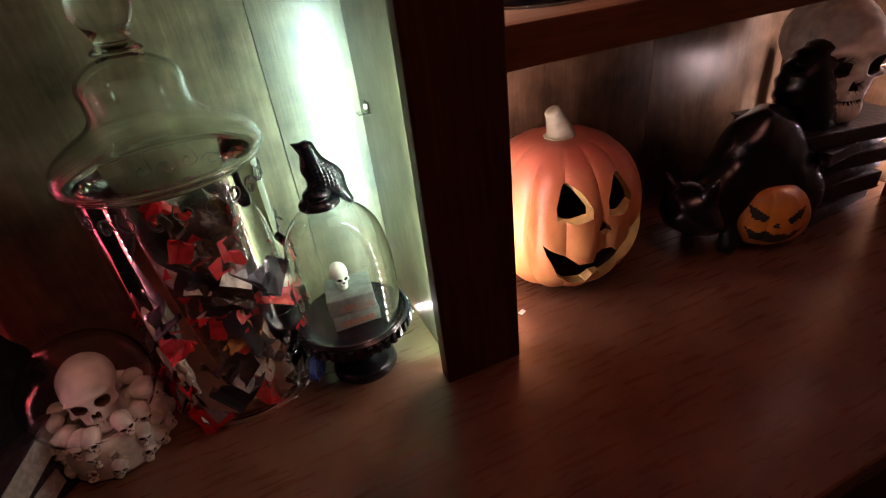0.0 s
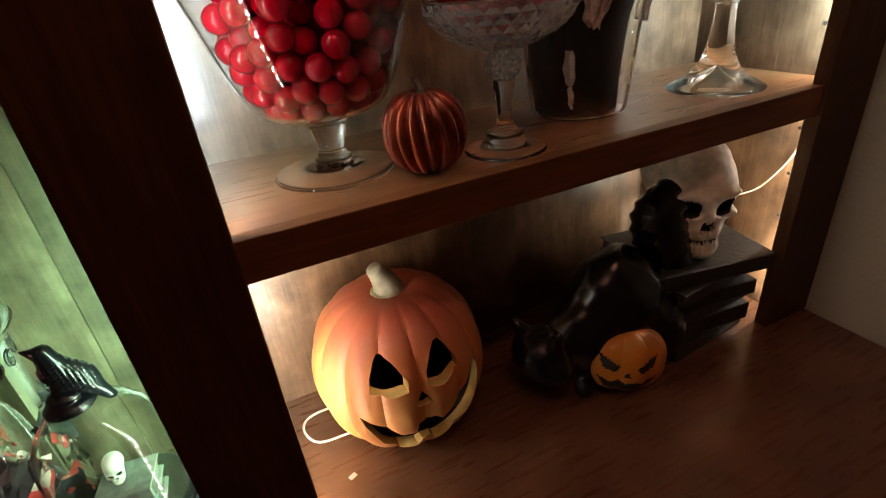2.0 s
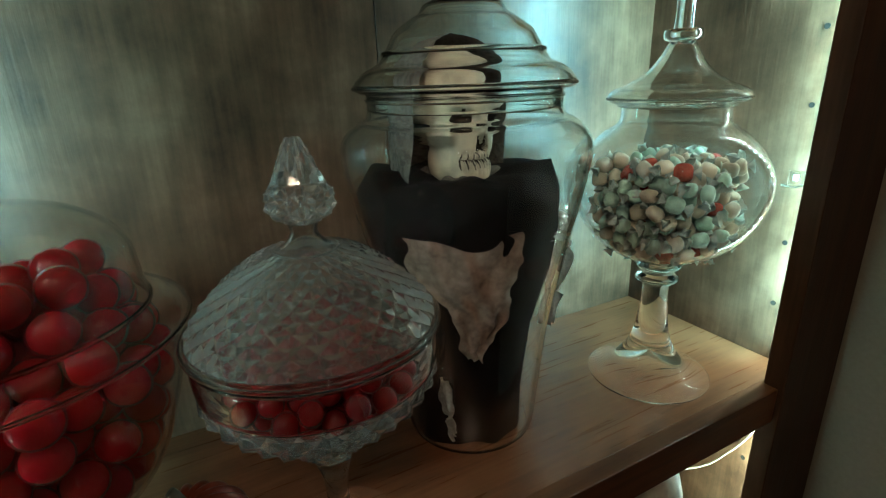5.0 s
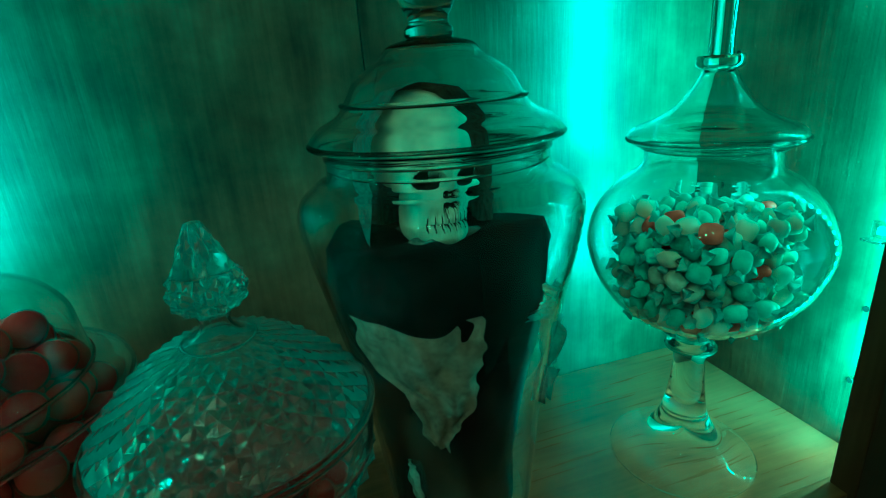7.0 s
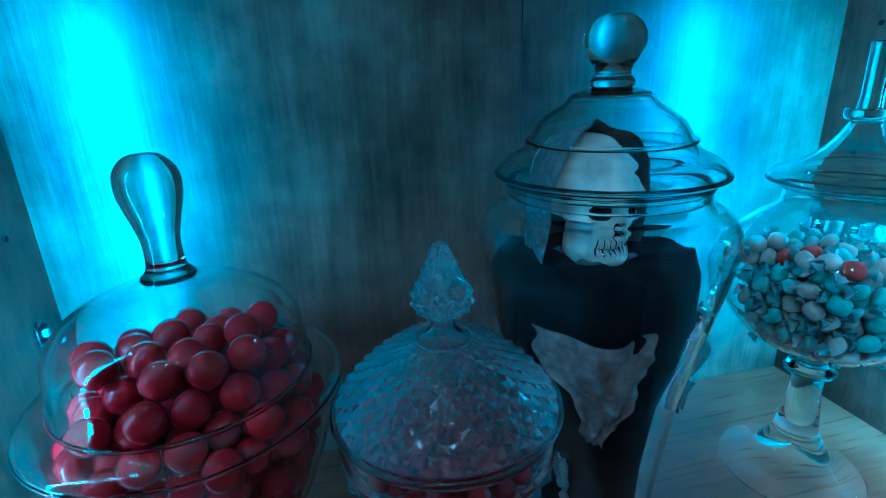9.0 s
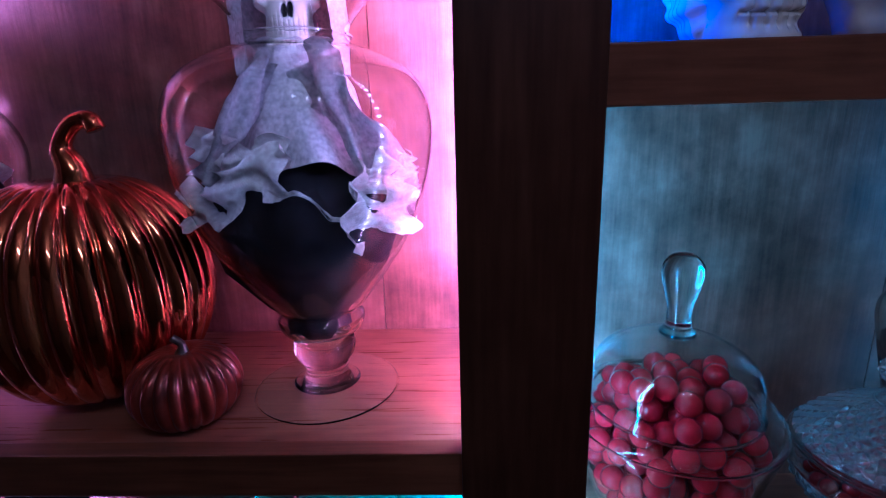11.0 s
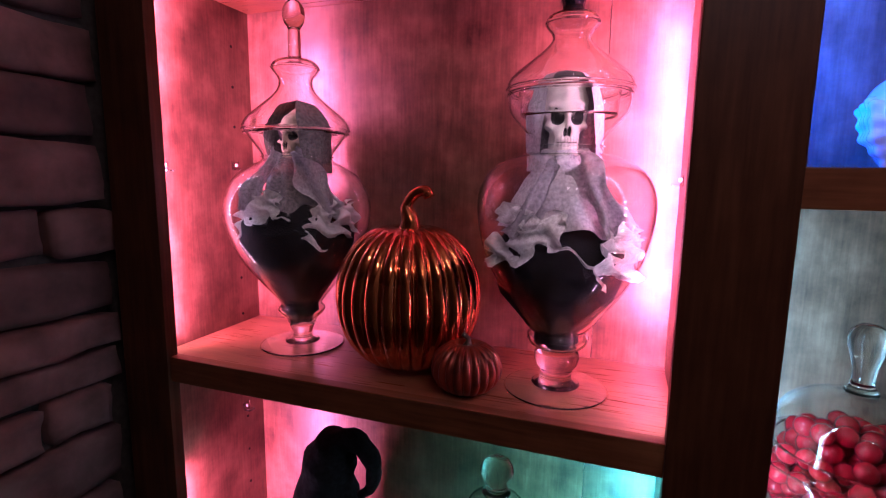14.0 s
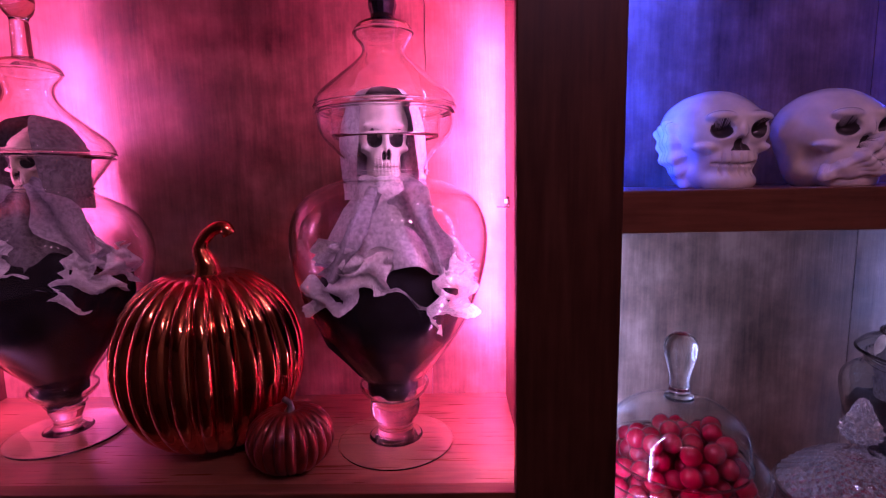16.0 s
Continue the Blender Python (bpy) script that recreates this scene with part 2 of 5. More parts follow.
def lathe(profile, seg=64, bm=None, close=False, wave=None):
    """Revolve (r, z) rows round z. wave(r, z, angle) -> radius."""
    bm = bm or bmesh.new()
    rings = []
    for r, z in profile:
        if r < 1e-5:
            rings.append([bm.verts.new((0, 0, z))])
        else:
            ring = []
            for k in range(seg):
                a = 2 * math.pi * k / seg
                rr, zz = (r, z) if wave is None else wave(r, z, a)
                ring.append(bm.verts.new((rr * math.cos(a), rr * math.sin(a), zz)))
            rings.append(ring)
    pairs = list(zip(rings, rings[1:])) + ([(rings[-1], rings[0])] if close else [])
    for a, b in pairs:
        if len(a) == 1 and len(b) == 1:
            continue
        for k in range(seg):
            j = (k + 1) % seg
            if len(a) == 1:
                bm.faces.new((a[0], b[j], b[k]))
            elif len(b) == 1:
                bm.faces.new((a[k], a[j], b[0]))
            else:
                bm.faces.new((a[k], a[j], b[j], b[k]))
    bmesh.ops.recalc_face_normals(bm, faces=bm.faces[:])
    return bm


def shell(outer, wall=0.003, seg=64, n=5):
    """A glass wall of the given thickness: outside up, rounded lip, inside down."""
    o = smooth_profile(outer, n)
    inner = []
    for i, (r, z) in enumerate(o):
        a, b = Vector(o[max(i - 1, 0)]), Vector(o[min(i + 1, len(o) - 1)])
        d = (b - a)
        d = d.normalized() if d.length > 1e-9 else Vector((0, 1))
        inner.append((max(r - wall * d.y, 0.0), z + wall * d.x))
    return lathe(o + inner[::-1], seg, close=outer[0][0] > 1e-4)


def tube(points, radius, seg=8, taper=None, closed=False):
    """A round tube along a smooth line of points."""
    p = [Vector(q) for q in points]
    q = [2 * p[0] - p[1]] + p + [2 * p[-1] - p[-2]]
    line = []
    for i in range(1, len(q) - 2):
        a, b, c, d = q[i - 1:i + 3]
        for k in range(6):
            t = k / 6
            line.append(0.5 * ((2 * b) + (c - a) * t + (2 * a - 5 * b + 4 * c - d) * t * t + (3 * b - a - 3 * c + d) * t ** 3))
    line.append(p[-1])
    bm = bmesh.new()
    rings, side = [], Vector((0.31, 0.9, 0.2)).normalized()
    for i, c in enumerate(line):
        tan = (line[min(i + 1, len(line) - 1)] - line[max(i - 1, 0)]).normalized()
        u = (side - tan * side.dot(tan)).normalized()
        side = u
        w = tan.cross(u)
        r = radius if taper is None else taper(i / (len(line) - 1))
        rings.append([bm.verts.new(c + r * (math.cos(2 * math.pi * k / seg) * u + math.sin(2 * math.pi * k / seg) * w)) for k in range(seg)])
    for a, b in zip(rings, rings[1:]):
        for k in range(seg):
            bm.faces.new((a[k], a[(k + 1) % seg], b[(k + 1) % seg], b[k]))
    bm.faces.new(rings[0][::-1])
    bm.faces.new(rings[-1])
    bmesh.ops.recalc_face_normals(bm, faces=bm.faces[:])
    return bm


def join_bm(*bms):
    out = bmesh.new()
    for b in bms:
        me = bpy.data.meshes.new("joined")
        b.to_mesh(me)
        b.free()
        out.from_mesh(me)
        bpy.data.meshes.remove(me)
    return out


def moved(bm, m):
    bmesh.ops.transform(bm, matrix=m, verts=bm.verts[:])
    return bm


def ellipsoid(p, c, r):
    q = (p - np.array(c)) / np.array(r)
    k = np.linalg.norm(q, axis=-1)
    return (k - 1) * min(r)


def smin(a, b, k):
    h = np.clip(0.5 + 0.5 * (b - a) / k, 0, 1)
    return b * (1 - h) + a * h - k * h * (1 - h)


def star_mesh(field, centre, reach, nu=120, nv=90, dark=None):
    """Mesh of a solid given by a signed field, seen from its centre; the poles lie front and back (y)."""
    u = np.linspace(0, 2 * np.pi, nu, endpoint=False)
    v = np.linspace(0, np.pi, nv)
    uu, vv = np.meshgrid(u, v)
    dirs = np.stack([np.sin(vv) * np.cos(uu), -np.cos(vv), np.sin(vv) * np.sin(uu)], -1).reshape(-1, 3)
    c = np.array(centre)
    lo, steps = np.zeros(len(dirs)), 60
    hit = np.zeros(len(dirs))
    for s in range(1, steps + 1):
        r = reach * s / steps
        inside = field(c + dirs * r) < 0
        hit = np.where(inside, r, hit)
    lo, hi = hit, hit + reach / steps
    for _ in range(9):
        mid = (lo + hi) / 2
        inside = field(c + dirs * mid[:, None]) < 0
        lo, hi = np.where(inside, mid, lo), np.where(inside, hi, mid)
    pts = c + dirs * lo[:, None]
    bm = bmesh.new()
    vs = [bm.verts.new(p) for p in pts]
    g = lambda i, j: vs[i * nu + (j % nu)]
    for i in range(nv - 1):
        for j in range(nu):
            bm.faces.new((g(i, j), g(i + 1, j), g(i + 1, j + 1), g(i, j + 1)))
    bmesh.ops.remove_doubles(bm, verts=bm.verts[:], dist=1e-5)
    bmesh.ops.recalc_face_normals(bm, faces=bm.faces[:])
    for f in bm.faces:
        f.smooth = True
        if dark is not None and dark(f.calc_center_median()):
            f.material_index = 1
    return bm


def skull_field(p, jaw=1.0, grin=True):
    """A skull one unit high, chin at z = 0, face towards -y."""
    q = p.copy()
    q[:, 0] = np.abs(q[:, 0])
    d = ellipsoid(q, (0, 0.13, 0.66), (0.34, 0.44, 0.345))
    d = smin(d, ellipsoid(q, (0, -0.12, 0.58), (0.285, 0.27, 0.27)), 0.08)
    d = smin(d, ellipsoid(q, (0, -0.20, 0.33), (0.19, 0.17, 0.24)), 0.06)
    d = smin(d, ellipsoid(q, (0.0, -0.20, 0.12), (0.175 * jaw, 0.17, 0.125)), 0.05)
    d = smin(d, ellipsoid(q, (0.17, -0.05, 0.2), (0.05, 0.10, 0.17)), 0.06)
    d = smin(d, ellipsoid(q, (0.225, -0.17, 0.40), (0.065, 0.13, 0.05)), 0.05)
    d = smin(d, ellipsoid(q, (0.12, -0.32, 0.615), (0.13, 0.055, 0.035)), 0.04)
    d = smin(d, ellipsoid(q, (0, -0.36, 0.46), (0.032, 0.05, 0.09)), 0.03)
    d = -smin(-d, ellipsoid(q, (0.128, -0.36, 0.490), (0.093, 0.19, 0.083)), 0.012)
    d = -smin(-d, ellipsoid(q, (0.026, -0.40, 0.335), (0.032, 0.11, 0.062)), 0.012)
    d = -smin(-d, ellipsoid(q, (0.26, -0.22, 0.27), (0.075, 0.17, 0.10)), 0.03)
    d = -smin(-d, ellipsoid(q, (0.40, -0.15, 0.55), (0.09, 0.16, 0.13)), 0.04)
    if grin:
        front = np.clip((-0.22 - q[:, 1]) / 0.06, 0, 1) * np.clip((0.15 - q[:, 0]) / 0.03, 0, 1)
        band = np.exp(-((q[:, 2] - 0.205) / 0.075) ** 2)
        d = d + front * band * 0.012 * (0.5 + 0.5 * np.cos(q[:, 0] * 2 * np.pi / 0.042)) ** 4
        d = d + front * 0.028 * np.exp(-((q[:, 2] - 0.205 - 0.25 * q[:, 0] ** 2) / 0.011) ** 2)
        d = d + front * 0.012 * np.exp(-((q[:, 2] - 0.275) / 0.02) ** 2) * 0.6
    d = d + 0.004 * np.sin(p[:, 0] * 31) * np.sin(p[:, 1] * 27 + 1) * np.sin(p[:, 2] * 29)
    return d


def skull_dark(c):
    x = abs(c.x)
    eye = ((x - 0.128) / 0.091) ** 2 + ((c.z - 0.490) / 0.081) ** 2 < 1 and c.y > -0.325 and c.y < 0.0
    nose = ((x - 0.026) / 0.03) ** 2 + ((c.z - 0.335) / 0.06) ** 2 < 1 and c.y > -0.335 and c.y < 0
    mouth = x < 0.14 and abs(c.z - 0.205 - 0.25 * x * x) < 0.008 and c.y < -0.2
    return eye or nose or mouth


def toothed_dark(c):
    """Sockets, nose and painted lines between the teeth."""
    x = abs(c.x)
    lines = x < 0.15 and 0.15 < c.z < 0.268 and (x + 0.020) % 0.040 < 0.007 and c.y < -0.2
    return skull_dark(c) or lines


def skull_bm(height, dark=skull_dark, nu=150, nv=110, jaw=1.0):
    bm = star_mesh(lambda p: skull_field(p, jaw), (0, -0.06, 0.42), 0.85, nu, nv, dark)
    return moved(bm, Matrix.Scale(height, 4))


# ---------------------------------------------------------------- the cabinet and the room
BACK, TOP = 0.268, 1.55


def setting(name, bm, mat, label, category, smooth=False):
    return tagged(mesh_ob(name, bm, mat, smooth), label, category, kind="structure")


setting("counter", box(-0.975, 0.886, -0.306, BACK + 0.02, -0.038, 0.0, 0.006, 3), M_COUNTER, "polished dark cherry wood counter top under the shelves", "counter")
for x0, x1, shift in ((-0.98, -0.2055, 0.0), (-0.2045, 0.4425, 0.9), (0.4435, 0.90, 2.3)):
    back = setting("wall_back", box(x0 - shift, x1 - shift, BACK, BACK + 0.02, 0.0, TOP, 0.0004, 1), M_PANEL, "red-brown stained birch panel at the back of the shelves", "panel")
    back.location.x = shift
setting("stile_middle", box(-0.105, 0.0, 0.0, 0.022, 0.0, TOP, 0.0015), M_STILE, "dark walnut upright between the two shelf bays", "upright")
setting("divider_middle", box(-0.088, -0.018, 0.022, BACK, 0.0, TOP), M_PANEL, "stained wooden partition between two shelf bays", "partition")
setting("stile_right", box(0.780, 0.886, 0.0, 0.022, 0.0, TOP, 0.0015), M_STILE, "dark walnut upright beside the beige wall", "upright")
setting("side_right", box(0.836, 0.856, 0.022, BACK, 0.0, TOP), M_PANEL, "stained wooden side panel with drilled shelf holes", "panel")
setting("stile_left", box(-0.965, -0.866, 0.0, 0.022, 0.0, TOP, 0.0015), M_STILE, "dark walnut upright beside the stone pillar", "upright")
setting("side_left", box(-0.920, -0.900, 0.022, BACK, 0.0, TOP), M_PANEL, "stained wooden side panel with drilled shelf holes", "panel")
setting("cabinet_top", box(-0.98, 0.90, 0.0, BACK + 0.02, TOP, TOP + 0.03), M_STILE, "dark wooden top board of the shelf unit", "board")
setting("cabinet_base", box(-0.975, 0.886, -0.285, BACK + 0.02, -0.90, -0.038), M_STILE, "dark wooden cabinet base below the counter", "cabinet")
setting("wall_right", box(0.888, 1.0, -2.6, 0.30, -0.90, 1.6), M_WALL, "beige painted wall beside the shelves", "wall")
setting("wall_behind", box(-2.6, 1.0, -2.7, -2.6, -0.90, 1.6), M_ROOM, "dim painted wall across the room", "wall")
setting("wall_left", box(-2.7, -2.6, -2.6, 0.30, -0.90, 1.6), M_ROOM, "dim painted wall at the far side of the room", "wall")
setting("wall_beyond", box(-2.6, -0.98, 0.295, 0.32, -0.90, 1.6), M_ROOM, "dim painted wall behind the stone pillar", "wall")
setting("floor", box(-2.7, 1.0, -2.7, 0.32, -0.93, -0.90), M_EDGE, "dark wooden floor", "floor")
setting("ceiling", box(-2.7, 1.0, -2.7, 0.32, 1.6, 1.63), M_ROOM, "dim painted ceiling", "ceiling")


def shelf(x0, x1, z, label):
    s = thing("shelf", (x0, 0, z - 0.042), label, "shelf", "wooden shelves", "structure")
    w = x1 - x0
    part("board", box(0.001, w - 0.001, 0.026, BACK - 0.001, 0.004, 0.042), M_SHELF, s)
    part("front_edge", box(0.001, w - 0.001, 0.006, 0.026, 0.0, 0.0425, 0.0015), M_EDGE, s, "darker solid wood front edge")
    return s


shelf(-0.018, 0.836, 0.410, "red-brown stained wooden shelf holding glass candy jars")
shelf(-0.018, 0.836, 0.965, "red-brown stained wooden shelf holding skull mugs")
shelf(-0.900, -0.088, 0.643, "red-brown stained wooden shelf holding skeleton jars and pumpkins")
shelf(-0.900, -0.088, 1.300, "red-brown stained upper wooden shelf above the skeleton jars")


def tape(x, z0, z1, mat):
    """LED tape on the back of an upright: a white strip with a row of chips."""
    t = thing("led_strip", (x, 0.0224, z0), "self-adhesive LED light strip on the back of the upright", "light strip", "LED strips")
    part("tape", box(-0.005, 0.005, 0, 0.002, 0, z1 - z0), M_WHITE, t)
    bm = bmesh.new()
    z = 0.012
    while z < z1 - z0:
        bmesh.ops.create_cube(bm, size=0.0042, matrix=pose(0, 0.0038, z))
        z += 0.0168
    part("led_chips", bm, mat, t, "row of glowing LED chips")
    return t


for x0, x1, z0, z1, left, right in ((-0.010, 0.828, 0.01, 0.36, M_LED_B, M_LED_B), (-0.010, 0.828, 0.42, 0.915, M_LED_B, M_LED_B), (-0.010, 0.828, 0.975, 1.5, M_LED_T, M_LED_T),
                                    (-0.891, -0.095, 0.01, 0.455, M_LED_A, M_LED_AL), (-0.891, -0.095, 0.655, 1.25, M_LED_A, M_LED_A)):
    tape(x0, z0, z1, left)
    tape(x1, z0, z1, right)


tail = thing("led_strip", (-0.104, 0.166, 0.0), "loose end of an LED light strip lying on the counter", "light strip", "LED strips", turn=12)
part("tape", box(-0.024, 0.012, -0.005, 0.005, 0.0, 0.002, 0.0005, 1), M_WHITE, tail)
for dx in (-0.018, 0.006):
    part("led_chip", box(dx - 0.0025, dx + 0.0025, -0.0025, 0.0025, 0.002, 0.0042), M_LED_AL, tail, "glowing LED chip")


# shelf-pin holes and clear clips in the side panels
def pin_holes(name, x, inward, ys, z0, z1, step):
    bm = bmesh.new()
    for y in ys:
        z = z0
        while z < z1:
            bmesh.ops.create_cone(bm, cap_ends=True, segments=10, radius1=0.0028, radius2=0.0028, depth=0.0016, matrix=pose(x + inward * 0.0002, y, z, 0, 90, 0))
            z += step
    return setting(name, bm, M_HOLE, "row of small drilled shelf-pin holes", "holes")


pin_holes("pin_holes_right", 0.836, -1, (0.056, 0.225), 0.105, 1.3, 0.0752)
pin_holes("pin_holes_left", -0.900, 1, (0.048, 0.218), 0.130, 1.3, 0.0757)
pin_holes("pin_holes_middle", -0.018, 1, (0.058, 0.226), 0.081, 1.3, 0.0784)


def clip(place, turn):
    c = thing("shelf_clip", place, "clear plastic shelf clip pushed into the panel", "shelf clip", "clear shelf clips", turn=turn)
    part("plate", box(0, 0.002, -0.009, 0.009, 0, 0.016, 0.0006), M_CLIP, c)
    part("ledge", box(0.002, 0.016, -0.008, 0.008, 0, 0.0022, 0.0006), M_CLIP, c)
    part("pin", box(0.002, 0.006, -0.002, 0.002, 0.006, 0.012), M_WHITE, c)


for place, turn in (((0.836, 0.056, 0.622), 180), ((-0.018, 0.232, 0.610), 0), ((-0.018, 0.066, 0.618), 0), ((-0.900, 0.048, 0.952), 0), ((-0.900, 0.215, 0.955), 0),
                    ((-0.900, 0.215, 0.45), 0), ((-0.088, 0.225, 0.94), 180), ((-0.088, 0.225, 0.30), 180)):
    clip(place, turn)

# light switch on the beige wall
sw = thing("switch_plate", (0.888, -0.108, 0.615), "white plastic light switch plate on the beige wall", "light switch")
part("plate", box(-0.006, 0, -0.062, 0.062, 0, 0.122, 0.003), M_WHITE, sw)
for yy in (-0.03, 0.03):
    part("rocker", box(-0.009, -0.0055, yy - 0.017, yy + 0.017, 0.028, 0.095, 0.0015), M_WHITE, sw)

# ceiling fixture behind the viewer
cf = thing("ceiling_light", (0.05, -0.62, 1.6), "three-bulb ceiling light fixture in front of the shelves", "ceiling light", kind="")
part("bar", box(-0.24, 0.24, -0.03, 0.03, -0.03, 0.0, 0.004), M_SILVER, cf)
M_BULB = glow("warm_bulb", (1.0, 0.8, 0.55), 30)
for dx in (-0.16, 0, 0.16):
    part("stem", moved(lathe([(0.006, -0.09), (0.006, -0.03)], 12), pose(dx, 0, 0)), M_SILVER, cf)
    part("bulb", moved(lathe(smooth_profile([(0, -0.115), (0.012, -0.110), (0.014, -0.098), (0.0, -0.088)], 3), 16), pose(dx, 0, 0)), M_BULB, cf)

# ---------------------------------------------------------------- glass things


def glass_part(name, outer, parent, wall=0.003, mat=None, seg=64, label=""):
    return part(name, shell(outer, wall, seg), mat or M_GLASS, parent, label, smooth=True)


def solid_part(name, outer, parent, mat=None, seg=48, label="", n=5):
    if name == "foot" and mat is None and outer[0][1] < 0.02:
        wide = max(r for r, _ in outer)
        cut = next(i for i, (r, z) in enumerate(outer) if i > 2 and z > 0.004 and r < 0.5 * wide)
        part("stem", lathe(smooth_profile([(0, outer[cut][1] - 0.001)] + outer[cut:], n), seg), M_SOLID, parent, "clear solid stem", smooth=True)
        return part(name, lathe(smooth_profile(outer[:cut + 1] + [(0, outer[cut][1])], n), seg), M_FOOT, parent, label, smooth=True)
    return part(name, lathe(smooth_profile(outer, n), seg), mat or (M_FOOT if name == "foot" else M_SOLID), parent, label, smooth=True)


def bead_ring(parent, radius, z, r=0.0022):
    """A rounded bead of solid glass round a rim."""
    prof = [(radius + r * math.cos(a), z + r * 0.8 * math.sin(a)) for a in [2 * math.pi * k / 10 for k in range(10)]]
    return part("rim_bead", lathe(prof, 72, close=True), M_SOLID, parent, "rounded glass rim", smooth=True)


def spread_inside(rows, d, seed, count, rounds=160):
    """Places for balls of diameter d, shaken down into a bowl given by (inner radius, z) rows."""
    rng = np.random.default_rng(seed)
    rs, zs = np.array([r for r, _ in rows]), np.array([z for _, z in rows])
    p = np.stack([rng.uniform(-1, 1, count) * rs.mean() * 0.7, rng.uniform(-1, 1, count) * rs.mean() * 0.7, rng.uniform(zs[0] + d, zs[-1], count)], 1)
    for k in range(rounds):
        p[:, 2] -= d * 0.02 * (1 - k / rounds)
        gap = p[:, None] - p[None]
        dist = np.linalg.norm(gap, axis=2) + np.eye(count)
        push = np.where(dist < d, (d - dist) * 0.26, 0)
        p += (gap / dist[..., None] * push[..., None]).sum(1)
        p[:, 2] = np.clip(p[:, 2], zs[0] + d / 2, zs[-1] - d / 4)
        room = np.interp(p[:, 2], zs, rs) - d * 0.55
        r = np.hypot(p[:, 0], p[:, 1]) + 1e-9
        p[:, :2] *= np.minimum(1, room / r)[:, None]
    return [tuple(float(c) for c in q) for q in p]


def ball_mesh(name, r, mat, seg=20):
    bm = bmesh.new()
    bmesh.ops.create_uvsphere(bm, u_segments=seg, v_segments=seg // 2 + 2, radius=r)
    me = bpy.data.meshes.new(name)
    bm.to_mesh(me)
    bm.free()
    me.materials.append(mat)
    me.shade_smooth()
    return me


# covered compote full of red balls
ball_jar = thing("candy_jar", (0.124, 0.134, 0.410), "clear footed glass candy jar full of red gumballs, knobbed lid on", "candy jar")
solid_part("foot", [(0.0, 0.006), (0.03, 0.005), (0.064, 0.0), (0.066, 0.001), (0.064, 0.004), (0.040, 0.010), (0.020, 0.015), (0.015, 0.018), (0.0165, 0.021), (0.0145, 0.025), (0.018, 0.042), (0.024, 0.058), (0.032, 0.062), (0.0, 0.063)], ball_jar)
glass_part("bowl", [(0.0, 0.062), (0.045, 0.065), (0.066, 0.074), (0.081, 0.096), (0.093, 0.128), (0.103, 0.162), (0.111, 0.188), (0.110, 0.197), (0.101, 0.203), (0.087, 0.206)], ball_jar)
glass_part("lid", [(0.090, 0.204), (0.0875, 0.215), (0.0865, 0.228), (0.084, 0.243), (0.074, 0.258), (0.055, 0.270), (0.030, 0.277), (0.014, 0.281), (0.0, 0.282)], ball_jar)
solid_part("knob", [(0.0, 0.280), (0.016, 0.281), (0.018, 0.285), (0.013, 0.292), (0.0125, 0.310), (0.016, 0.325), (0.0205, 0.343), (0.0195, 0.358), (0.011, 0.368), (0.0, 0.370)], ball_jar)
for rr, zz in ((0.0885, 0.206), (0.1105, 0.192), (0.0660, 0.0018)):
    bead_ring(ball_jar, rr, zz, 0.0018)
gum = ball_mesh("gumball", 0.0134, M_BALL, 24)
for i, (x, y, z) in enumerate(spread_inside([(0.050, 0.068), (0.075, 0.092), (0.088, 0.125), (0.098, 0.16), (0.105, 0.186), (0.088, 0.200), (0.074, 0.225), (0.066, 0.258)], 0.0266, 4, 232)):
    b = new("gumball", gum)
    b.location = (0.124 + x, 0.134 + y, 0.410 + z)
    tagged(b, "shiny round red gumball in the glass jar", "gumball", "red gumballs")

# cut-crystal covered dish


def facets(rows, seg, mat, name, parent, inner, label="", h=0.0020):
    """A cut-glass wall tiled with diamond pyramids: every other vertex stands out."""
    bm = bmesh.new()
    rings = []
    for i, (r, z) in enumerate(rows):
        edge = i in (0, len(rows) - 1)
        rings.append([bm.verts.new(((r + (h if (i + k) % 2 == 0 and not edge else 0)) * math.cos(2 * math.pi * k / seg), (r + (h if (i + k) % 2 == 0 and not edge else 0)) * math.sin(2 * math.pi * k / seg), z)) for k in range(seg)])
    for i, (a, b) in enumerate(zip(rings, rings[1:])):
        for k in range(seg):
            j = (k + 1) % seg
            if (i + k) % 2 == 0:
                bm.faces.new((a[k], a[j], b[k]))
                bm.faces.new((a[j], b[j], b[k]))
            else:
                bm.faces.new((a[k], a[j], b[j]))
                bm.faces.new((a[k], b[j], b[k]))
    inn = [[bm.verts.new((r * math.cos(2 * math.pi * k / seg), r * math.sin(2 * math.pi * k / seg), z)) for k in range(seg)] for r, z in inner]
    for a, b in list(zip(inn, inn[1:])) + [(rings[0], inn[0]), (rings[-1], inn[-1])]:
        for k in range(seg):
            bm.faces.new((a[k], a[(k + 1) % seg], b[(k + 1) % seg], b[k]))
    bmesh.ops.recalc_face_normals(bm, faces=bm.faces[:])
    return part(name, bm, mat, parent, label)


def cut_rows(pts, n):
    """n + 1 rows spread evenly along a profile."""
    p = [Vector(q) for q in smooth_profile(pts, 8)]
    run = [0.0]
    for a, b in zip(p, p[1:]):
        run.append(run[-1] + (b - a).length)
    out = []
    for i in range(n + 1):
        d = run[-1] * i / n
        k = max(q for q in range(len(p) - 1) if run[q] <= d + 1e-9)
        t = (d - run[k]) / max(run[k + 1] - run[k], 1e-9)
        q = p[k].lerp(p[k + 1], min(t, 1))
        out.append((q.x, q.y))
    return out


